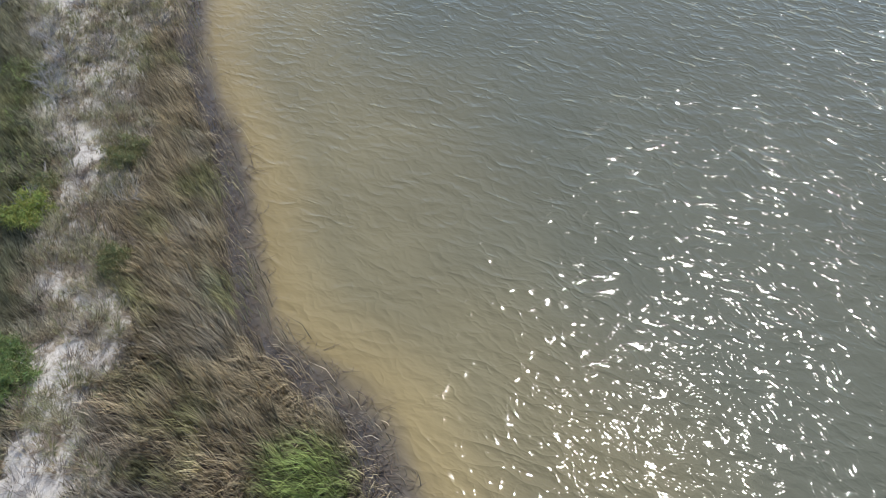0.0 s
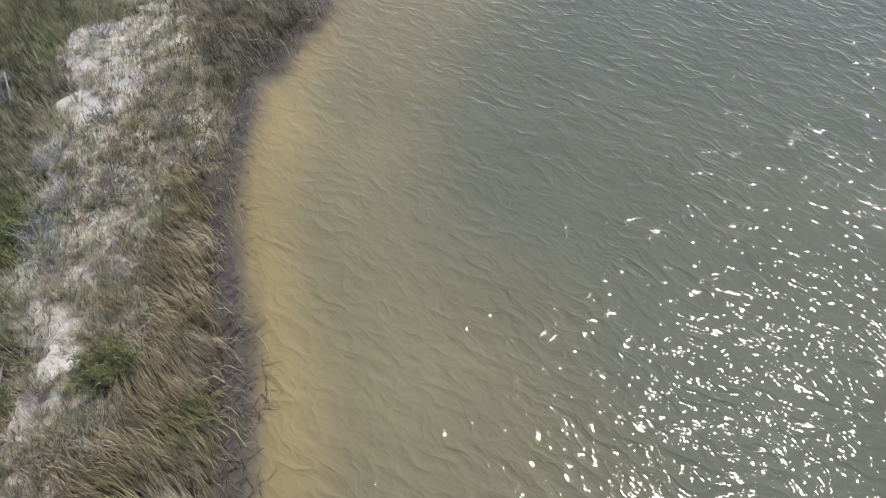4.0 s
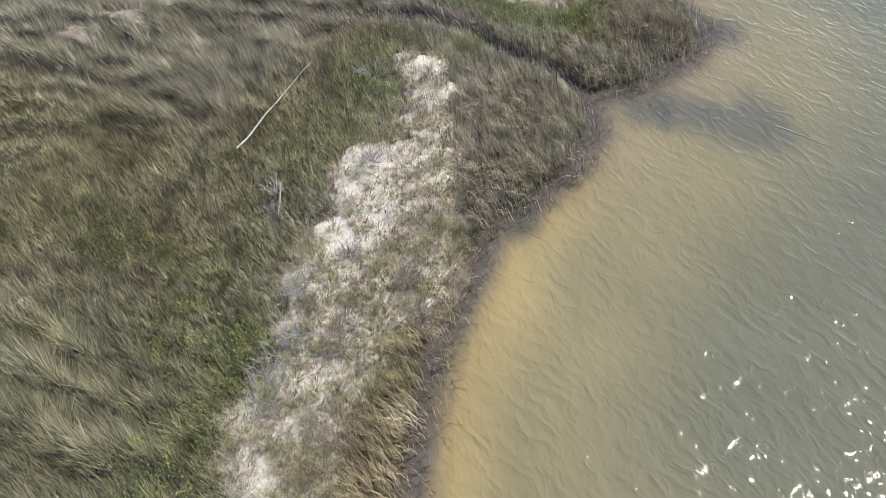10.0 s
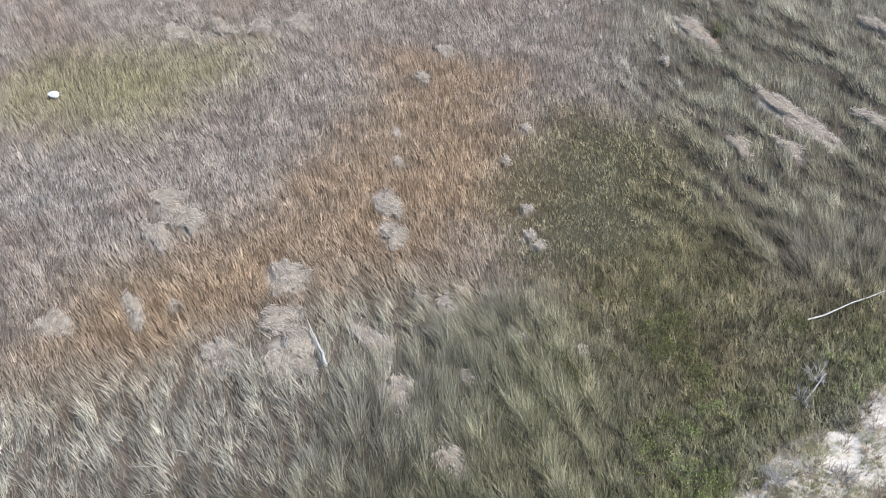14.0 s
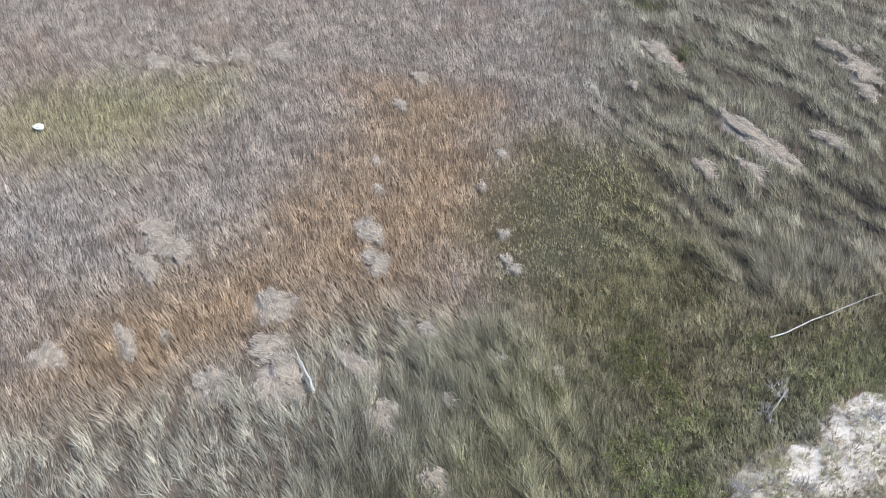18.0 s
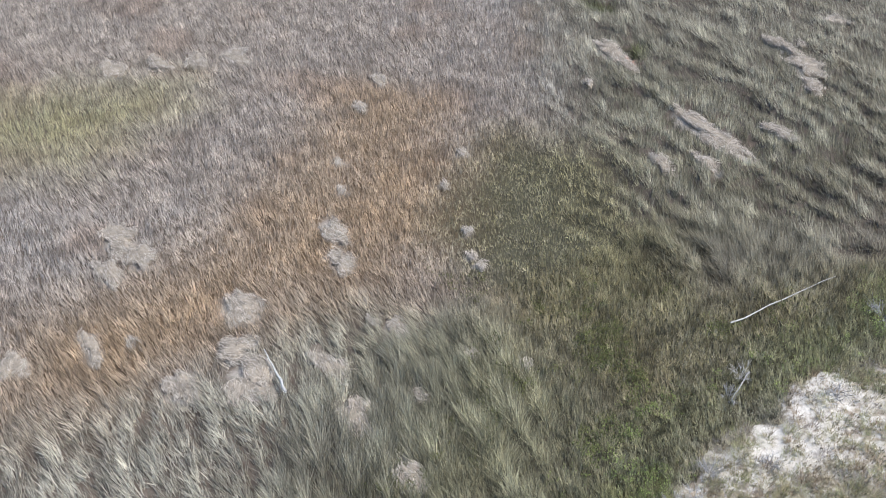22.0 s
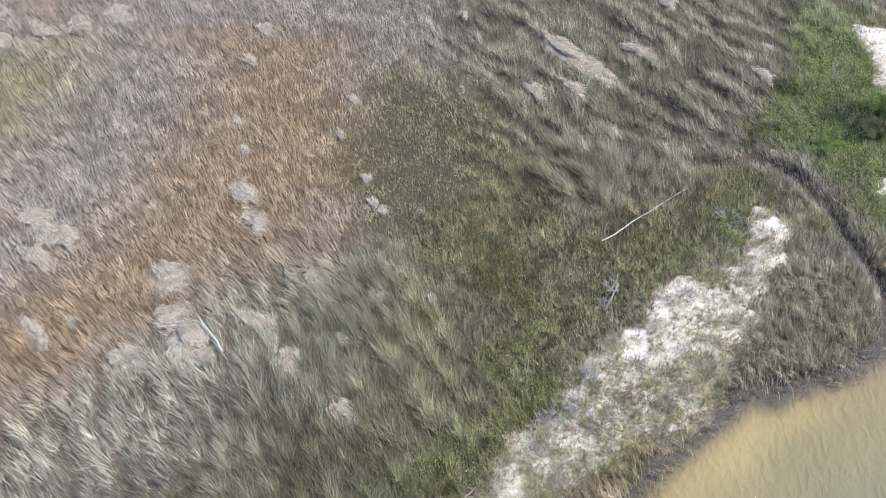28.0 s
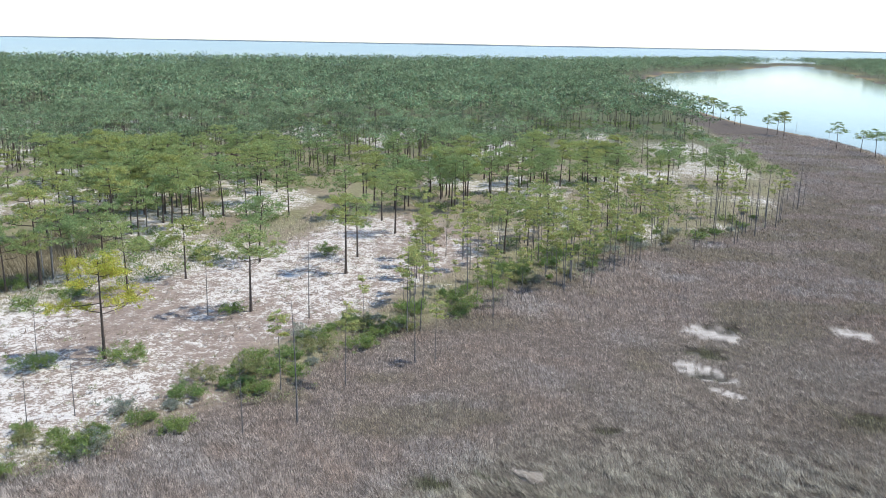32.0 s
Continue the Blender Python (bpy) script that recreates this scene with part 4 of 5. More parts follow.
def tufts(centres, radius, count, colour, r, flat=0.6, width=0.05):
    """Needle tufts: thin leaves that radiate from each centre."""
    centres = np.repeat(np.array(centres), count, 0)
    n = len(centres)
    d = r.normal(size=(n, 3)) * (1, 1, 0.8) + (0, 0, 0.35)
    d /= np.linalg.norm(d, axis=1)[:, None]
    foot = centres + r.normal(size=(n, 3)) * radius * (0.45, 0.45, 0.45 * flat)
    side = np.cross(d, r.normal(size=(n, 3)))
    side /= np.linalg.norm(side, axis=1)[:, None] + 1e-9
    tip = foot + d * radius * r.uniform(0.5, 1.0, (n, 1))
    w = width * r.uniform(0.6, 1.3, (n, 1))
    verts = np.stack([foot - side * w, foot + side * w, tip], 1).reshape(-1, 3)
    tint = np.array(colour) * r.uniform(0.6, 1.35, (n, 1))
    tint[:, 0] *= r.uniform(0.8, 1.25, n)
    return verts, np.arange(3 * n).reshape(-1, 3), np.repeat(tint, 3, 0)


def pine(seed, tall, spread, colour, bare=0.5, limbs=11, crown=1.0, thick=0.15, bark=None, tiers=False):
    """A slash pine of the given height: crooked trunk, few limbs high up, tufted crown."""
    r = np.random.default_rng(seed)
    root = new("pine_tree")
    bark = bark or BARK
    bend = r.normal(0, 0.035 * tall, 2)
    levels = np.linspace(0, 1, 9)
    stem = [(bend[0] * k ** 2, bend[1] * k ** 2, tall * 0.95 * k) for k in levels]
    foot = thick
    radii = [foot * (1.25 if i == 0 else 1 - 0.82 * k) for i, k in enumerate(levels)]
    v, f = tube(stem, radii, 7)
    part("trunk", sheet("trunk", v, f, bark), root)
    ends = []
    for i in range(limbs):
        k = bare + (0.97 - bare) * (i + r.random()) / limbs
        if tiers and 0.58 < k < 0.74:
            continue
        base = np.array([bend[0] * k ** 2, bend[1] * k ** 2, tall * 0.95 * k])
        a = 2.4 * i + r.normal(0, 0.4)
        reach = spread * (1.15 - 0.6 * (k - bare) / (1 - bare)) * r.uniform(0.6, 1.15)
        rise = reach * r.uniform(0.1, 0.45)
        out = np.array([np.cos(a), np.sin(a), 0])
        p1 = base + out * reach * 0.5 + (0, 0, rise * 0.25)
        p2 = base + out * reach + (0, 0, rise)
        pieces = [tube([base, p1, p2], [foot * 0.3, foot * 0.2, foot * 0.07], 4)]
        for e in range(2):
            q = p1 + (p2 - p1) * r.uniform(0.4, 1.0) + r.normal(size=3) * (0.3, 0.3, 0.1) * spread * 0.7
            pieces.append(tube([p1, q], [foot * 0.1, foot * 0.04], 3))
            ends.append(q)
        ends.append(p2)
        limb = part("limb", sheet("limb", *joined(pieces), bark), root)
        if tiers:
            pads = np.repeat(np.array(ends[-3:]), 8, 0)
            pads = pads + r.normal(size=pads.shape) * (0.55, 0.55, 0.12)
            v, f, t = tufts(pads, 0.34, 40, colour, r, 0.5, 0.024)
            part("needles", sheet("needles", v, f, NEEDLES, t), limb, "yellow-green needle pads")
    ends.append(np.array(stem[-1]) + (0, 0, 0.1))
    if crown > 0 and not tiers:
        keep = [e for e in ends if r.random() < crown]
        pads = np.repeat(np.array(keep), 6, 0)
        pads = pads + r.normal(size=pads.shape) * (0.15, 0.15, 0.035) * (spread + 0.5)
        v, f, t = tufts(pads, 0.05 * spread + 0.15, 36, colour, r, 0.5, 0.012 + 0.0016 * tall)
        part("crown", sheet("crown", v, f, NEEDLES, t), root)
    return root


GREENS = [(0.33, 0.42, 0.17), (0.38, 0.45, 0.17), (0.30, 0.40, 0.17), (0.42, 0.46, 0.16)]
YELLOWS = (0.50, 0.50, 0.09)
MODELS = [(pine(100 + i, 9.0, 2.3 + 0.3 * (i % 3), GREENS[i % 4], 0.52 + 0.03 * (i % 4), 12 + i % 3), 9.0) for i in range(6)]
SLIMS = [(pine(200 + i, 7.0, 0.85, (0.48, 0.51, 0.19), 0.68, 6, 0.5, 0.05, WEATHERED), 7.0) for i in range(4)]
for m, _ in MODELS:
    tagged(m, "slash pine with a crooked bare trunk and flat tufted crown", "pine tree", "pines")
for m, _ in SLIMS:
    tagged(m, "slim young pine with a sparse crown at the marsh edge", "pine tree", "young pines")
YELLOW_PINE = tagged(pine(300, 9.0, 3.1, YELLOWS, 0.44, 19, tiers=True), "yellow-green pine with a broad forked crown on sand", "pine tree", "pines")
DEAD = [(tagged(pine(310 + i, 6.0, 0.8, GREENS[0], 0.4, 7, 0, 0.045, WEATHERED), "dead standing pine with bare grey limbs", "dead tree", "dead pines"), 6.0) for i in range(2)]
SNAGS = [(tagged(pine(330 + i, 9.0, 0.8, GREENS[0], 0.45, 5, 0, 0.09, GREYWOOD), "bleached bare trunk of a dead pine", "dead tree", "dead pines"), 9.0) for i in range(2)]
used = set()


def land_z(x, y):
    px, py = np.array([float(x)]), np.array([float(y)])
    return float(height(px, py, fields(px, py))[0])


def plant(model, tall, x, y, z, high, turn):
    """Stand a tree of this model, the given metres high."""
    s = high / tall
    m = pose(x, y, z, 0, 0, turn) @ Matrix.Diagonal((s, s, s, 1))
    if model.name in used:
        return copy_thing(model, m)
    used.add(model.name)
    model.matrix_basis = m
    return model


plant(YELLOW_PINE, 9.0, -27.6, 66.2, land_z(-27.6, 66.2) - 0.05, 9.0, 40)
# trees that stand out: x, y, height, kind (0 pine, 1 slim, 2 dead)
STANDING = [(-22.4, 78.1, 7.5, 1), (-18.6, 79.5, 8.6, 0), (-12.7, 77.8, 8.0, 2), (-11.1, 94.2, 9.4, 0), (-10.6, 102, 7.7, 0),
            (-6.8, 115.7, 9.2, 0), (-9.3, 124.3, 8, 0), (-12.3, 61.4, 6.5, 1), (-0.6, 68, 5.7, 1), (-2.3, 67.9, 7.4, 2),
            ]
STANDING += [(2.9, 131.9, 10.4, 0), (0.2, 146.7, 8.3, 0), (10.9, 150.8, 9.5, 0), (17.4, 167.6, 8.9, 0), (-21.8, 98.5, 8.1, 0),
            (-28.2, 90.6, 6.9, 0), (-36.9, 90, 9.7, 0), (-32.1, 83.9, 7.4, 0), (-37.1, 84.6, 4.2, 2), (-42.3, 89.6, 8.7, 2),
            (-13.5, 54, 4.5, 2), (-27.6, 52.9, 4.2, 2), (-25.4, 55.2, 4, 2), (-33.2, 66.3, 4.4, 2), (-7.5, 62.7, 6.5, 1),
            (-10.1, 55.9, 7.7, 2), (-7.2, 74.8, 5.4, 1)]
LAKESIDE = [(105.9, 234.1, 8.4), (109.2, 227.1, 6.3), (108.5, 217.7, 7.8), (103.7, 266.0, 7.6), (100.8, 272.3, 7.0), (102.8, 269.2, 7.2), (101.3, 299.2, 6.8), (101.4, 339.6, 8), (101.4, 321.7, 8.2), (102.5, 334.5, 7.5), (99.6, 353.1, 7.5), (100.7, 344.9, 7.8), (101.7, 378.5, 7.5), (98.2, 384.4, 7.8), (99.0, 414.2, 9), (98.1, 422.1, 8.5), (97.7, 439.1, 8), (101.4, 305.6, 6.5)]
for i, (x, y, high, kind) in enumerate(STANDING):
    model, tall = (MODELS[i % 6], SLIMS[i % 4], DEAD[i % 2])[kind]
    plant(model, tall, x, y, land_z(x, y) - 0.05, high, 47 * i)
for i, (x, y, high) in enumerate(LAKESIDE):
    model, tall = MODELS[i % 6]
    plant(model, tall, x, y, land_z(x, y) - 0.05, high, 61 * i)
SNAG_AT = [(-42.8, 90.8, 8.5), (-43.3, 89.6, 8), (-37.1, 84.2, 7), (-85.4, 239.1, 9), (-116.1, 249.6, 8.5), (-108.1, 246.1, 9), (-99.3, 236.6, 8), (-97.1, 244.9, 8.5), (-86.1, 250.3, 9), (-98.2, 258.5, 8), (-82.2, 256.3, 7), (-118.5, 240.9, 8), (-116.8, 289.3, 9), (-102.3, 292.6, 9), (105.6, 238.5, 6), (107.2, 265.7, 5.5)]
for i, (x, y, high) in enumerate(SNAG_AT):
    plant(*SNAGS[i % 2], x, y, land_z(x, y) - 0.05, high, 83 * i)
plant(*MODELS[0], 20.2, 27.4, land_z(20.2, 27.4) - 0.05, 5.5, 0)
# the stand of young pines at the marsh edge
r = np.random.default_rng(21)
x, y = r.uniform(-4, 62, 1100), r.uniform(70, 150, 1100)
d = signed(x, y, FOREST)
ok = (d > -5) & (d < 15) & (fbm(x * 0.09, y * 0.09, 73) > 0.40)
x, y, d = x[ok][:165], y[ok][:165], d[ok][:165]
z = height(x, y, fields(x, y))
for i in range(len(x)):
    model, tall = DEAD[i % 2] if x[i] > 34 and d[i] < 4 and i % 4 else SLIMS[i % 4]
    plant(model, tall, float(x[i]), float(y[i]), float(z[i]) - 0.05, float(r.uniform(4.5, 8.5)), 53 * i)
# the nearer wood
x, y = r.uniform(-110, 90, 4000), r.uniform(84, 260, 4000)
d, open_sand = signed(x, y, FOREST), signed(x, y, DUNE)
ok = (d > 6) & (open_sand < -2) & (signed(x, y, FIELD) < 1) & ((d > 34) | (r.random(4000) < 0.4)) & ((d > 90) | (r.random(4000) < 0.65)) & (x > -0.58 * y - 6) & (r.random(4000) < 1.6 * ss(0.35, 0.7, fbm(x * 0.045, y * 0.045, 71)) * 0.5 + 0.08)
x, y = x[ok], y[ok]
order = np.argsort(np.hypot(x, y))
x, y = x[order], y[order]
z = height(x, y, fields(x, y))
near = min(170, len(x))
for i in range(near):
    model, tall = MODELS[i % 6]
    plant(model, tall, float(x[i]), float(y[i]), float(z[i]) - 0.05, float(r.uniform(6.5, 10.5)), 71 * i)


def wood(name, x, y, z, high, leaves, label, size=1.0, spike=0.11):
    """A distant wood in one mesh: thin trunks and tufted crowns."""
    n = len(x)
    k = np.array([(1, 0), (-0.5, 0.87), (-0.5, -0.87)]) * 0.10
    foot = np.stack([x, y, z - 0.1], 1)
    top = foot + np.stack([r.normal(0, 0.3, n), r.normal(0, 0.3, n), high * 0.85], 1)
    v = np.concatenate([np.stack([foot + (*a, 0) for a in k], 1), np.stack([top + (*(a * 0.4), 0) for a in k], 1)], 1).reshape(-1, 3)
    i = 6 * np.arange(n)[:, None, None]
    f = (i + np.array([(0, 1, 4), (0, 4, 3), (1, 2, 5), (1, 5, 4), (2, 0, 3), (2, 3, 5)])).reshape(-1, 3)
    trunks = np.tile(np.array([0.12, 0.095, 0.08]), (len(v), 1))
    clumps = 8
    c = np.repeat(top, clumps, 0) + r.normal(size=(n * clumps, 3)) * (1.3, 1.3, 0.5) * size
    # crowns cooler than the near pines: some distance haze put into the green
    v2, f2, t2 = tufts(c, 0.75 * size, leaves, (0.24, 0.32, 0.17), r, 0.4, spike * size)
    shade = np.repeat(r.uniform(0.5, 1.4, (n, 1)), clumps * leaves * 3, 0)
    ob = new(name, sheet(name, np.concatenate([v, v2]), np.concatenate([f, f2 + len(v)]), NEEDLES, np.concatenate([trunks, t2 * shade])))
    return tagged(ob, label, "woodland", kind="stuff")


# scrub under the pines
bx, by = r.uniform(-120, 90, 5200), r.uniform(76, 300, 5200)
ok = (signed(bx, by, FOREST) > 2) & (signed(bx, by, DUNE) < 0) & (signed(bx, by, FIELD) < 0) & (bx > -0.6 * by - 6) & (fbm(bx * 0.06, by * 0.06, 75) > 0.42)
bx, by = bx[ok][:1700], by[ok][:1700]
bz = height(bx, by, fields(bx, by))
clumps = np.repeat(np.stack([bx, by, bz + 0.45], 1), 4, 0) + r.normal(size=(4 * len(bx), 3)) * (0.9, 0.9, 0.15)
v, f, t = tufts(clumps, 0.7, 22, (0.22, 0.29, 0.10), r, 0.4, 0.055)
v[:, 2] = np.maximum(v[:, 2], np.repeat(np.repeat(bz, 4), 66) - 0.05)
tagged(new("understory_scrub", sheet("understory_scrub", v, f, NEEDLES, t)), "low green scrub under the open pines", "scrub", kind="stuff")
# dry tufts and leaf litter on the open sand
bx, by = r.uniform(-62, 6, 2600), r.uniform(44, 130, 2600)
ok = (signed(bx, by, DUNE) > 0.3) & (bx > -0.6 * by - 4) & (fbm(bx * 0.2, by * 0.2, 76) > 0.42)
bx, by = bx[ok], by[ok]
bz = height(bx, by, fields(bx, by))
a = r.uniform(0, 6.28, 16 * len(bx))
k = np.repeat(r.uniform(0.12, 0.45, len(bx)), 16) * np.sqrt(r.random(len(a)))
foot = np.stack([np.repeat(bx, 16) + k * np.cos(a), np.repeat(by, 16) + k * np.sin(a), np.repeat(bz, 16) - 0.01], 1)
v, f = straws(foot, a + r.normal(0, 0.6, len(a)), r.uniform(0.2, 1.2, len(a)), r.uniform(0.12, 0.38, len(a)), r.uniform(0.03, 0.06, len(a)))
t = np.repeat(np.array([(0.30, 0.24, 0.17), (0.26, 0.27, 0.14), (0.33, 0.31, 0.28), (0.24, 0.17, 0.12)])[r.integers(0, 4, len(bx))], 16, 0) * r.uniform(0.6, 1.3, (len(a), 1))
tagged(new("dune_tufts", sheet("dune_tufts", v, f, GRASS, np.repeat(t, 3, 0))), "dry grass tufts and litter on white sand", "grass", kind="stuff")
bx, by = r.uniform(min(p[0] for p in FIELD), max(p[0] for p in FIELD), 26000), r.uniform(min(p[1] for p in FIELD), max(p[1] for p in FIELD), 26000)
ok = (signed(bx, by, FIELD) > -1.5 * r.random(26000)) & (bx > -0.6 * by - 4)
bx, by = bx[ok][:14000], by[ok][:14000]
bz = height(bx, by, fields(bx, by))
v, f = straws(np.stack([bx, by, bz - 0.03], 1), r.normal(-2.2, 0.7, len(bx)), r.uniform(0.8, 2.5, len(bx)), r.uniform(0.3, 0.55, len(bx)), r.uniform(0.05, 0.1, len(bx)))
t = np.array([[0.40, 0.34, 0.225]]) * (0.6 + 0.6 * fbm(bx * 0.3, by * 0.3, 78) + r.uniform(-0.25, 0.25, len(bx)))[:, None]
tagged(new("dry_meadow", sheet("dry_meadow", v, f, GRASS, np.repeat(t, 3, 0))), "tan dry meadow grass among the pines", "grass", kind="stuff")
# low grey-green weeds and shrublets where the marsh meets the sand
bx, by = r.uniform(-60, 60, 26000), r.uniform(40, 135, 26000)
d = signed(bx, by, FOREST) + 4 * (fbm(bx * 0.25, by * 0.25, 86) - 0.5)
ok = (d > -2.2) & (d < 3.2) & (bx > -0.6 * by - 4) & (fbm(bx * 0.35, by * 0.35, 87) > 0.38)
bx, by = bx[ok], by[ok]
bz = height(bx, by, fields(bx, by))
hue = np.array([(0.29, 0.31, 0.21), (0.24, 0.29, 0.11), (0.33, 0.29, 0.21), (0.28, 0.31, 0.13)])[(4 * fbm(bx * 0.5, by * 0.5, 88) * 1.2 + r.uniform(-0.9, 0.9, len(bx))).astype(int) % 4]
leafy("edge_weeds", bx, by, bz, r.uniform(0.25, 0.7, len(bx)), r.uniform(0.2, 0.5, len(bx)), 14, 0.13, hue, "grey-green weeds and shrublets between marsh and sand", 89)
wood("pine_wood", x[near:], y[near:], z[near:], r.uniform(6.5, 10.5, len(x) - near), 24, "open slash pine wood with bare trunks", 1.0, 0.065)
x, y = r.uniform(-420, 560, 60000), r.uniform(255, 1700, 60000)
ok = (signed(x, y, FOREST) > 1) & (x > -0.58 * y - 6) & (r.random(60000) < (400 / y) ** 0.9)
x, y = x[ok][:5200], y[ok][:5200]
z = height(x, y, fields(x, y))
mid = y < 620
wood("far_pine_wood", x[mid], y[mid], z[mid], r.uniform(7, 11.5, mid.sum()), 9, "distant pine forest reaching to the sound", 2.1)
wood("farthest_pine_wood", x[~mid], y[~mid], z[~mid], r.uniform(7, 11.5, (~mid).sum()), 4, "farthest pine forest on the low point", 3.4)
x, y = r.uniform(380, 1500, 7000), r.uniform(720, 2000, 7000)
ok = (signed(x, y, SPIT) > 9) & (x < 0.62 * y + 30)
x, y = x[ok], y[ok]
wood("spit_pine_wood", x, y, np.full(len(x), 0.1), r.uniform(7, 11, len(x)), 5, "distant pine forest beyond the lake", 3.4)

# the low far shore on the horizon, painted pale blue to stand for haze
fx = np.linspace(-3400, 3400, 120)
fy = 4300 - 0.02 * fx
top = 20 + 4 * fbm(fx * 0.004, fx * 0, 91)
v = np.concatenate([np.c_[fx, fy, np.full(120, -1.0)], np.c_[fx, fy, top], np.c_[fx, fy + 120, top], np.c_[fx, fy + 120, np.full(120, -1.0)]])
i = np.arange(119)[:, None]
q = np.concatenate([i + [0, 1, 121, 120], i + [120, 121, 241, 240], i + [240, 241, 361, 360]])
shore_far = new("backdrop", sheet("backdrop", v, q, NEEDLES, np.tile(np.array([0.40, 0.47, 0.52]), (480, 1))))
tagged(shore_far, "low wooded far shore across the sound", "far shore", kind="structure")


# ---- shrubs and dead wood ----
def shrub(x, y, wide, high, colour, label, seed):
    r = np.random.default_rng(seed)
    root = tagged(new("shrub"), label, "shrub")
    ends = []
    for i in range(9):
        a, k = 2.4 * i + r.normal(0, 0.3), r.uniform(0.3, 1)
        p = np.array([np.cos(a) * wide * k, np.sin(a) * wide * k, high * r.uniform(0.5, 1.0)])
        part("stem", sheet("stem", *tube([(0, 0, -0.05), p * (0.5, 0.5, 0.6), p], [0.02, 0.014, 0.006], 4), GREYWOOD), root)
        ends += [p, p * (0.6, 0.6, 0.75)] + [p * r.uniform(0.5, 1) + r.normal(size=3) * (0.25, 0.25, 0.12) * wide for e in range(4)]
    v, f, t = tufts(ends, 0.10 * wide + 0.10, 62, colour, r, 0.7, 0.008 + 0.005 * wide)
    v[:, 2] = np.maximum(v[:, 2], 0.02)
    part("foliage", sheet("foliage", v, f, NEEDLES, t), root)
    root.location = (x, y, land_z(x, y))
    return root


LEAFY, OLIVE, BRIGHT = (0.25, 0.33, 0.12), (0.30, 0.30, 0.14), (0.37, 0.42, 0.12)
for i, (x, y, wide, high, c) in enumerate([
        (-0.4, 8.9, 0.55, 0.6, BRIGHT), (2.1, 8.6, 0.6, 0.55, OLIVE), (-3.6, 5.9, 0.45, 0.5, LEAFY), (-3.3, 6.4, 0.4, 0.4, LEAFY),
        (0.5, 9.4, 0.35, 0.4, OLIVE), (-0.6, 6.3, 0.35, 0.4, OLIVE), (18.9, 28, 0.9, 0.9, LEAFY), (18.2, 26.7, 0.7, 0.7, OLIVE),
        (16, 25.8, 0.7, 0.6, LEAFY)]):
    shrub(x, y, wide, high, c, ("low green shrub", "olive scrub", "yellow-green shrub")[(LEAFY, OLIVE, BRIGHT).index(c)] + " among the ridge grass", 400 + i)
for i, (x, y, wide) in enumerate([
        (-32.3, 63.8, 1.8), (-25.7, 65.4, 2.2), (-15.3, 65.9, 1.8), (-11.7, 63.7, 1.5), (-7.1, 71.1, 1.8), (-11.2, 72.3, 1.5), (-14.4, 103, 1.8),
        (-2, 112, 3.2), (-23.6, 50.6, 1.8), (-36, 103, 3), (-44.7, 85.1, 2), (-37.6, 83.6, 1.6), (-5.9, 74.9, 1.6), (7.4, 95.5, 2.2),
        (12.2, 103.8, 2.5), (-18.2, 54.2, 1.4), (-20.4, 79.1, 1.4), (-3, 80, 1.8), (2, 84, 1.8), (5, 90, 1.8), (-29, 100, 2.5), (-27, 47, 1.4),
        (16, 106, 2.2), (24, 114, 2.4), (-14, 60.5, 1.3)]):
    shrub(x, y, wide, wide * 0.6, (OLIVE if i == 7 else (0.25, 0.33, 0.10)), "dense green scrub at the pine wood's edge", 500 + i)

# the hedge of scrub where marsh meets sand
edge = [Vector(p) for p in FOREST[2:13]]
r = np.random.default_rng(77)
for i in range(72):
    k = (len(edge) - 1) * (i + r.random()) / 72
    p = edge[int(k)].lerp(edge[int(k) + 1], k % 1) + Vector((r.normal(-0.8, 1.3), r.normal(0.8, 1.3)))
    wide = r.uniform(0.5, 1.7)
    tone = ((0.25, 0.33, 0.11), (0.31, 0.32, 0.14), (0.22, 0.31, 0.10), (0.34, 0.36, 0.28))[i % 4]
    shrub(p.x, p.y, wide, wide * r.uniform(0.45, 0.9), tone, ("dense green", "olive", "dense green", "greyish")[i % 4] + " scrub bush between marsh and sand", 900 + i)


DRIFT = wood_material("driftwood", (0.16, 0.14, 0.125), (0.34, 0.31, 0.28))


def dead_log(name, a, b, thick, mat, label, seed):
    r = np.random.default_rng(seed)
    a, b = np.array(a, float), np.array(b, float)
    pts = [a + (b - a) * k + np.append(r.normal(0, 0.02, 2), 0) * np.linalg.norm(b - a) * 0.4 for k in np.linspace(0, 1, 9)]
    root = new(name, sheet(name, *tube(pts, np.linspace(thick, thick * 0.3, 9), 8), mat))
    return tagged(root, label, "log")


dead_log("fallen_log", (5.87, 20.1, 0.12), (9.57, 22.93, 0.22), 0.028, BLEACHED, "long bleached dead trunk lying on the grass", 1)
dead_log("fallen_log", (-7.7, 14.65, 0.2), (-8.9, 16.1, 0.25), 0.05, BLEACHED, "short broken white log on straw", 2)
dead_log("fallen_log", (0.45, 9.4, 0.0), (1.15, 10.15, 0.04), 0.065, DRIFT, "weathered grey driftwood log on the sand", 3)


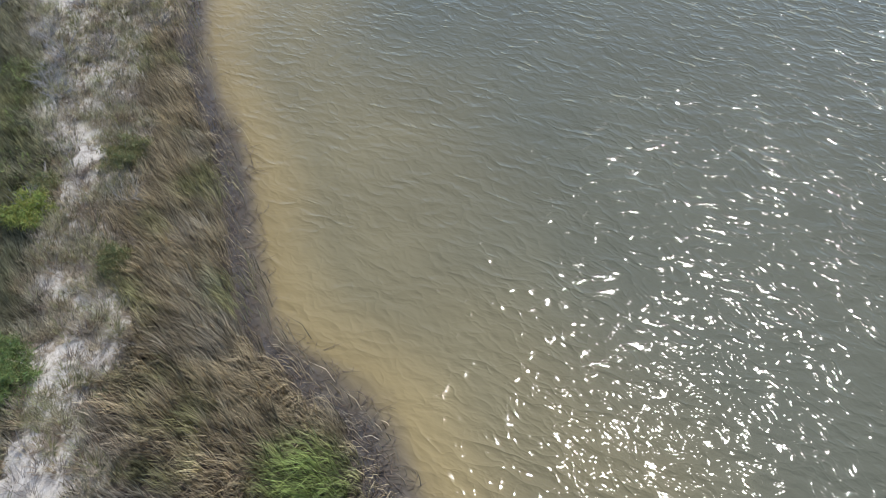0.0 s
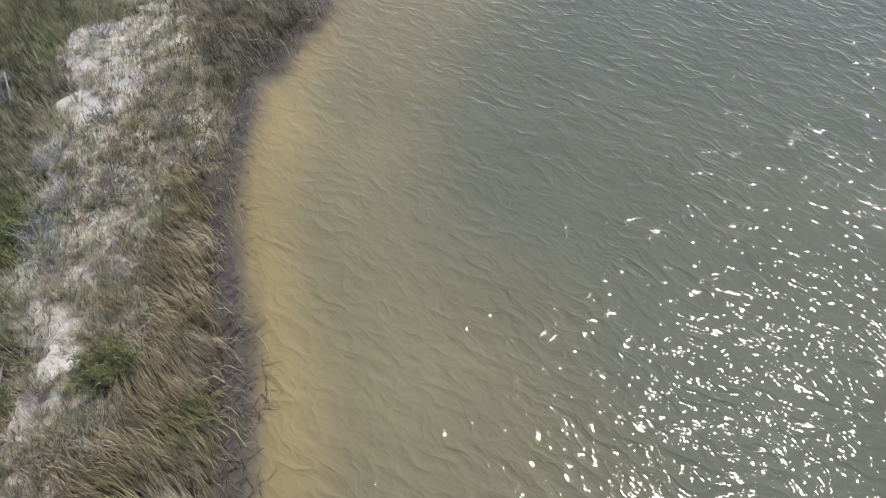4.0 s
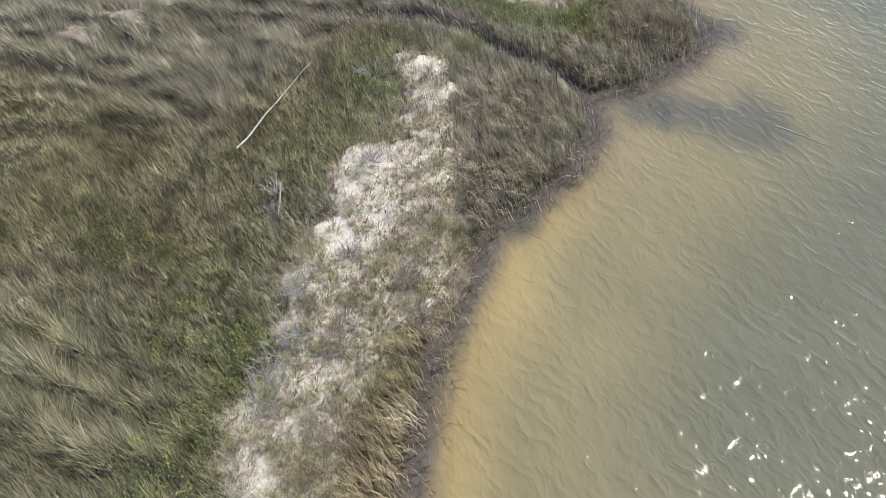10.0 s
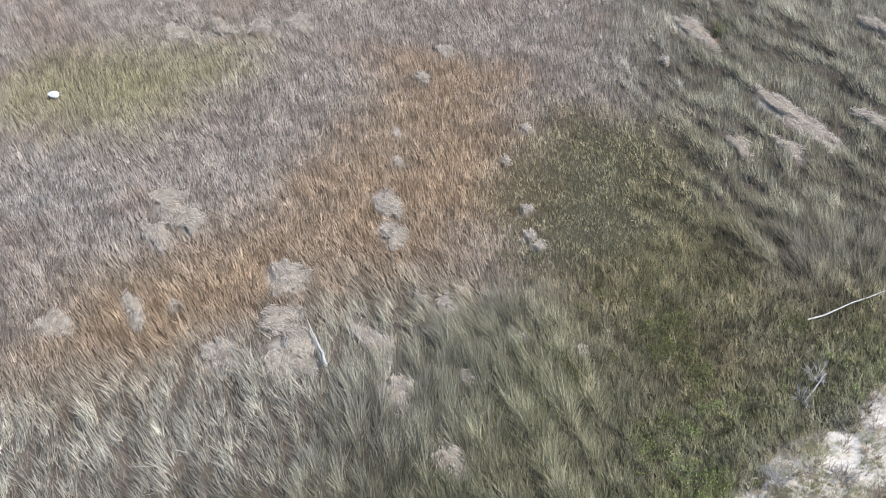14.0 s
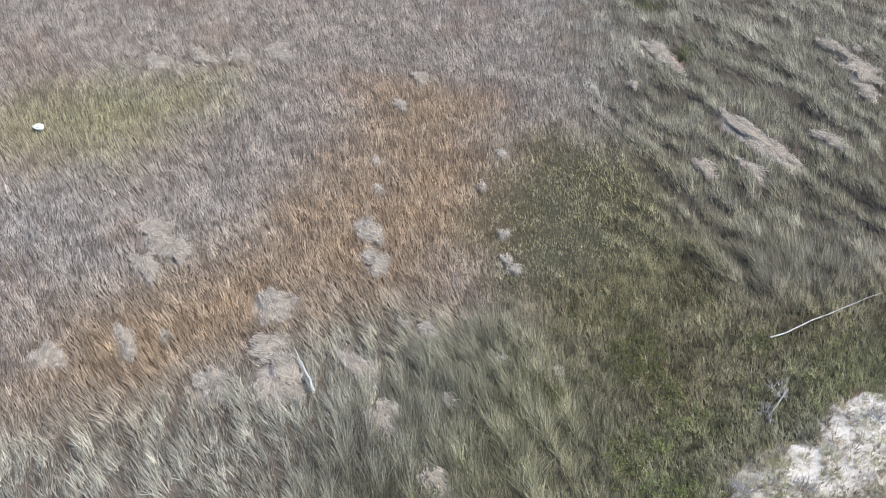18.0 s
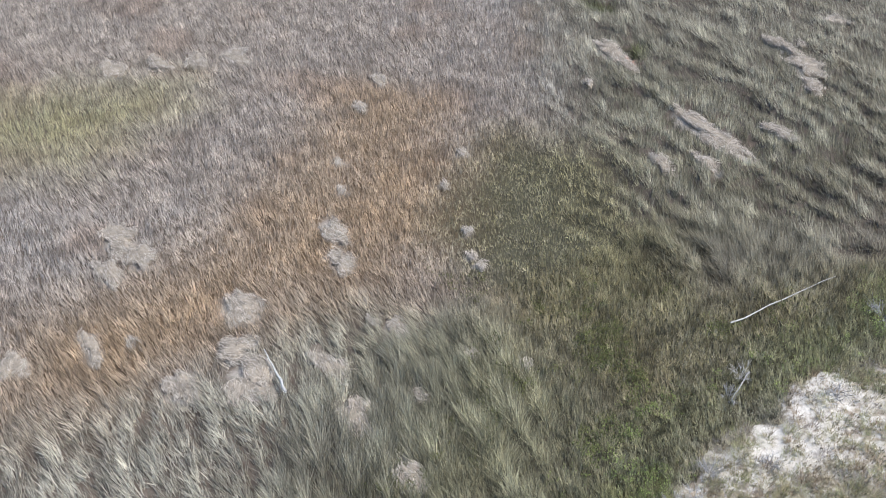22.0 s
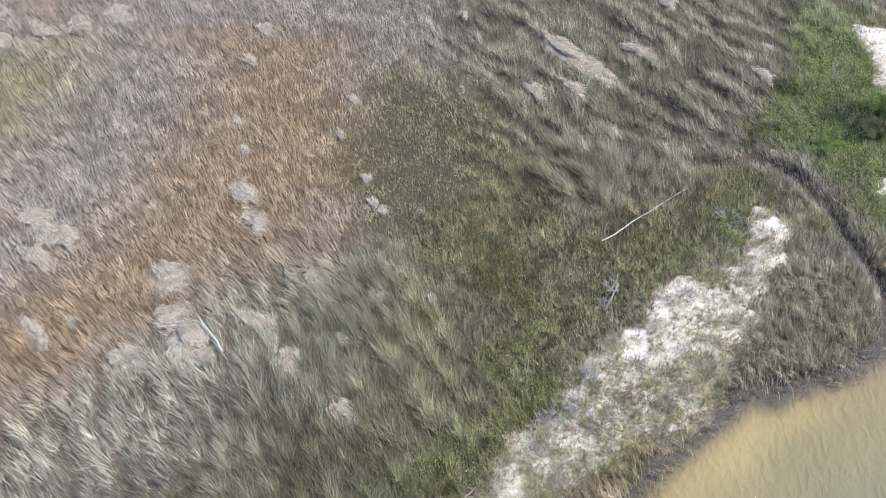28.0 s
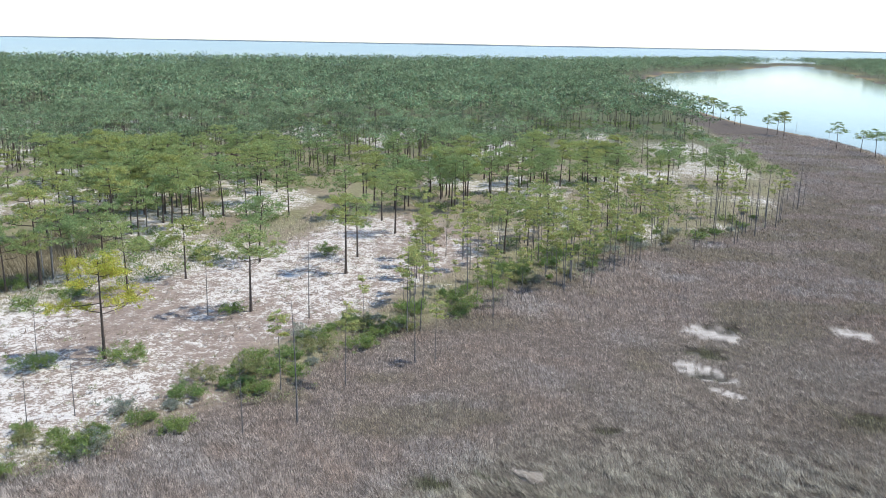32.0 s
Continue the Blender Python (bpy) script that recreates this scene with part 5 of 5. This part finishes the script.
def dead_bush(x, y, wide, high, mat, label, seed):
    """A leafless bush: forked bare twigs that spread from one foot."""
    r = np.random.default_rng(seed)
    root = tagged(new("dead_shrub"), label, "dead shrub")
    for i in range(13):
        a, k = 2.4 * i + r.normal(0, 0.3), r.uniform(0.5, 1)
        p = np.array([np.cos(a) * wide * k, np.sin(a) * wide * k, high * r.uniform(0.4, 1.0)])
        mid = p * (0.5, 0.5, 0.65) + r.normal(0, 0.04, 3)
        pieces = [tube([(0, 0, -0.05), mid, p], [0.013, 0.009, 0.004], 4)]
        for e in range(6):
            q = mid + (p - mid) * r.uniform(0.2, 0.9)
            pieces.append(tube([mid + (q - mid) * 0.3, q + r.normal(0, 0.16, 3) * wide * 1.3 + (0, 0, 0.05)], [0.006, 0.003], 3))
        part("branch", sheet("branch", *joined(pieces), mat), root)
    root.location = (x, y, land_z(x, y))
    return root


for i, (x, y, wide, high, mat) in enumerate([
        (1.15, 7.55, 0.55, 0.4, BLEACHED), (11.0, 21.5, 0.7, 0.6, GREYWOOD), (4.5, 13.0, 0.6, 0.5, GREYWOOD), (3.4, 12.4, 0.5, 0.45, GREYWOOD),
        (6.1, 18.0, 0.45, 0.5, BLEACHED), (5.7, 17.1, 0.4, 0.35, GREYWOOD), (17.4, 30.3, 0.6, 0.6, GREYWOOD), (0.0, 9.4, 0.4, 0.4, GREYWOOD),
        (5.0, 14.2, 0.5, 0.4, GREYWOOD), (8.9, 17.6, 0.5, 0.35, GREYWOOD), (3.9, 12.7, 0.6, 0.4, GREYWOOD), (3.1, 11.7, 0.55, 0.4, GREYWOOD),
        (7.5, 13.2, 0.5, 0.3, DRIFT), (5.2, 12.3, 0.6, 0.35, DRIFT), (7.2, 12.2, 0.5, 0.3, DRIFT), (6.7, 14.8, 0.4, 0.3, GREYWOOD), (19.2, 25.6, 0.5, 0.5, GREYWOOD)]):
    dead_bush(x, y, wide, high, mat, ("bleached" if mat == BLEACHED else "grey") + " leafless shrub with spreading twigs", 600 + i)

dead_log("sunken_stick", (20.35, 13.3, WATER + 0.01), (20.95, 11.7, WATER + 0.015), 0.018, BLEACHED, "thin pale stick awash in the shallow water", 5)
dead_log("fallen_log", (6.35, 18.15, 0.05), (5.75, 16.95, 0.08), 0.03, GREYWOOD, "crooked grey dead stem lying in the grass", 6)


def litter_piece(x, y):
    """A small crumpled white thing, half sunk in the grass."""
    bm = bmesh.new()
    bmesh.ops.create_icosphere(bm, subdivisions=3, radius=0.16)
    for v in bm.verts:
        v.co = Vector((v.co.x * 1.5, v.co.y, v.co.z * 0.7)) * (1 + 0.35 * noise.noise(v.co * 9))
    me = bpy.data.meshes.new("litter")
    bm.to_mesh(me)
    bm.free()
    me.materials.append(WHITE)
    ob = tagged(new("litter", me), "small crumpled white piece of litter in the grass", "litter")
    ob.location = (x, y, land_z(x, y) + 0.3)
    return ob


WHITE, n, l, b = material("white_plastic", 0.5, 0.4)
l.new(ramp(n, l, noise_node(n, l, 9, 4), [(0.3, (0.66, 0.65, 0.63)), (0.7, (0.82, 0.82, 0.81))]), b.inputs["Base Color"])
litter_piece(-23.9, 25.1)
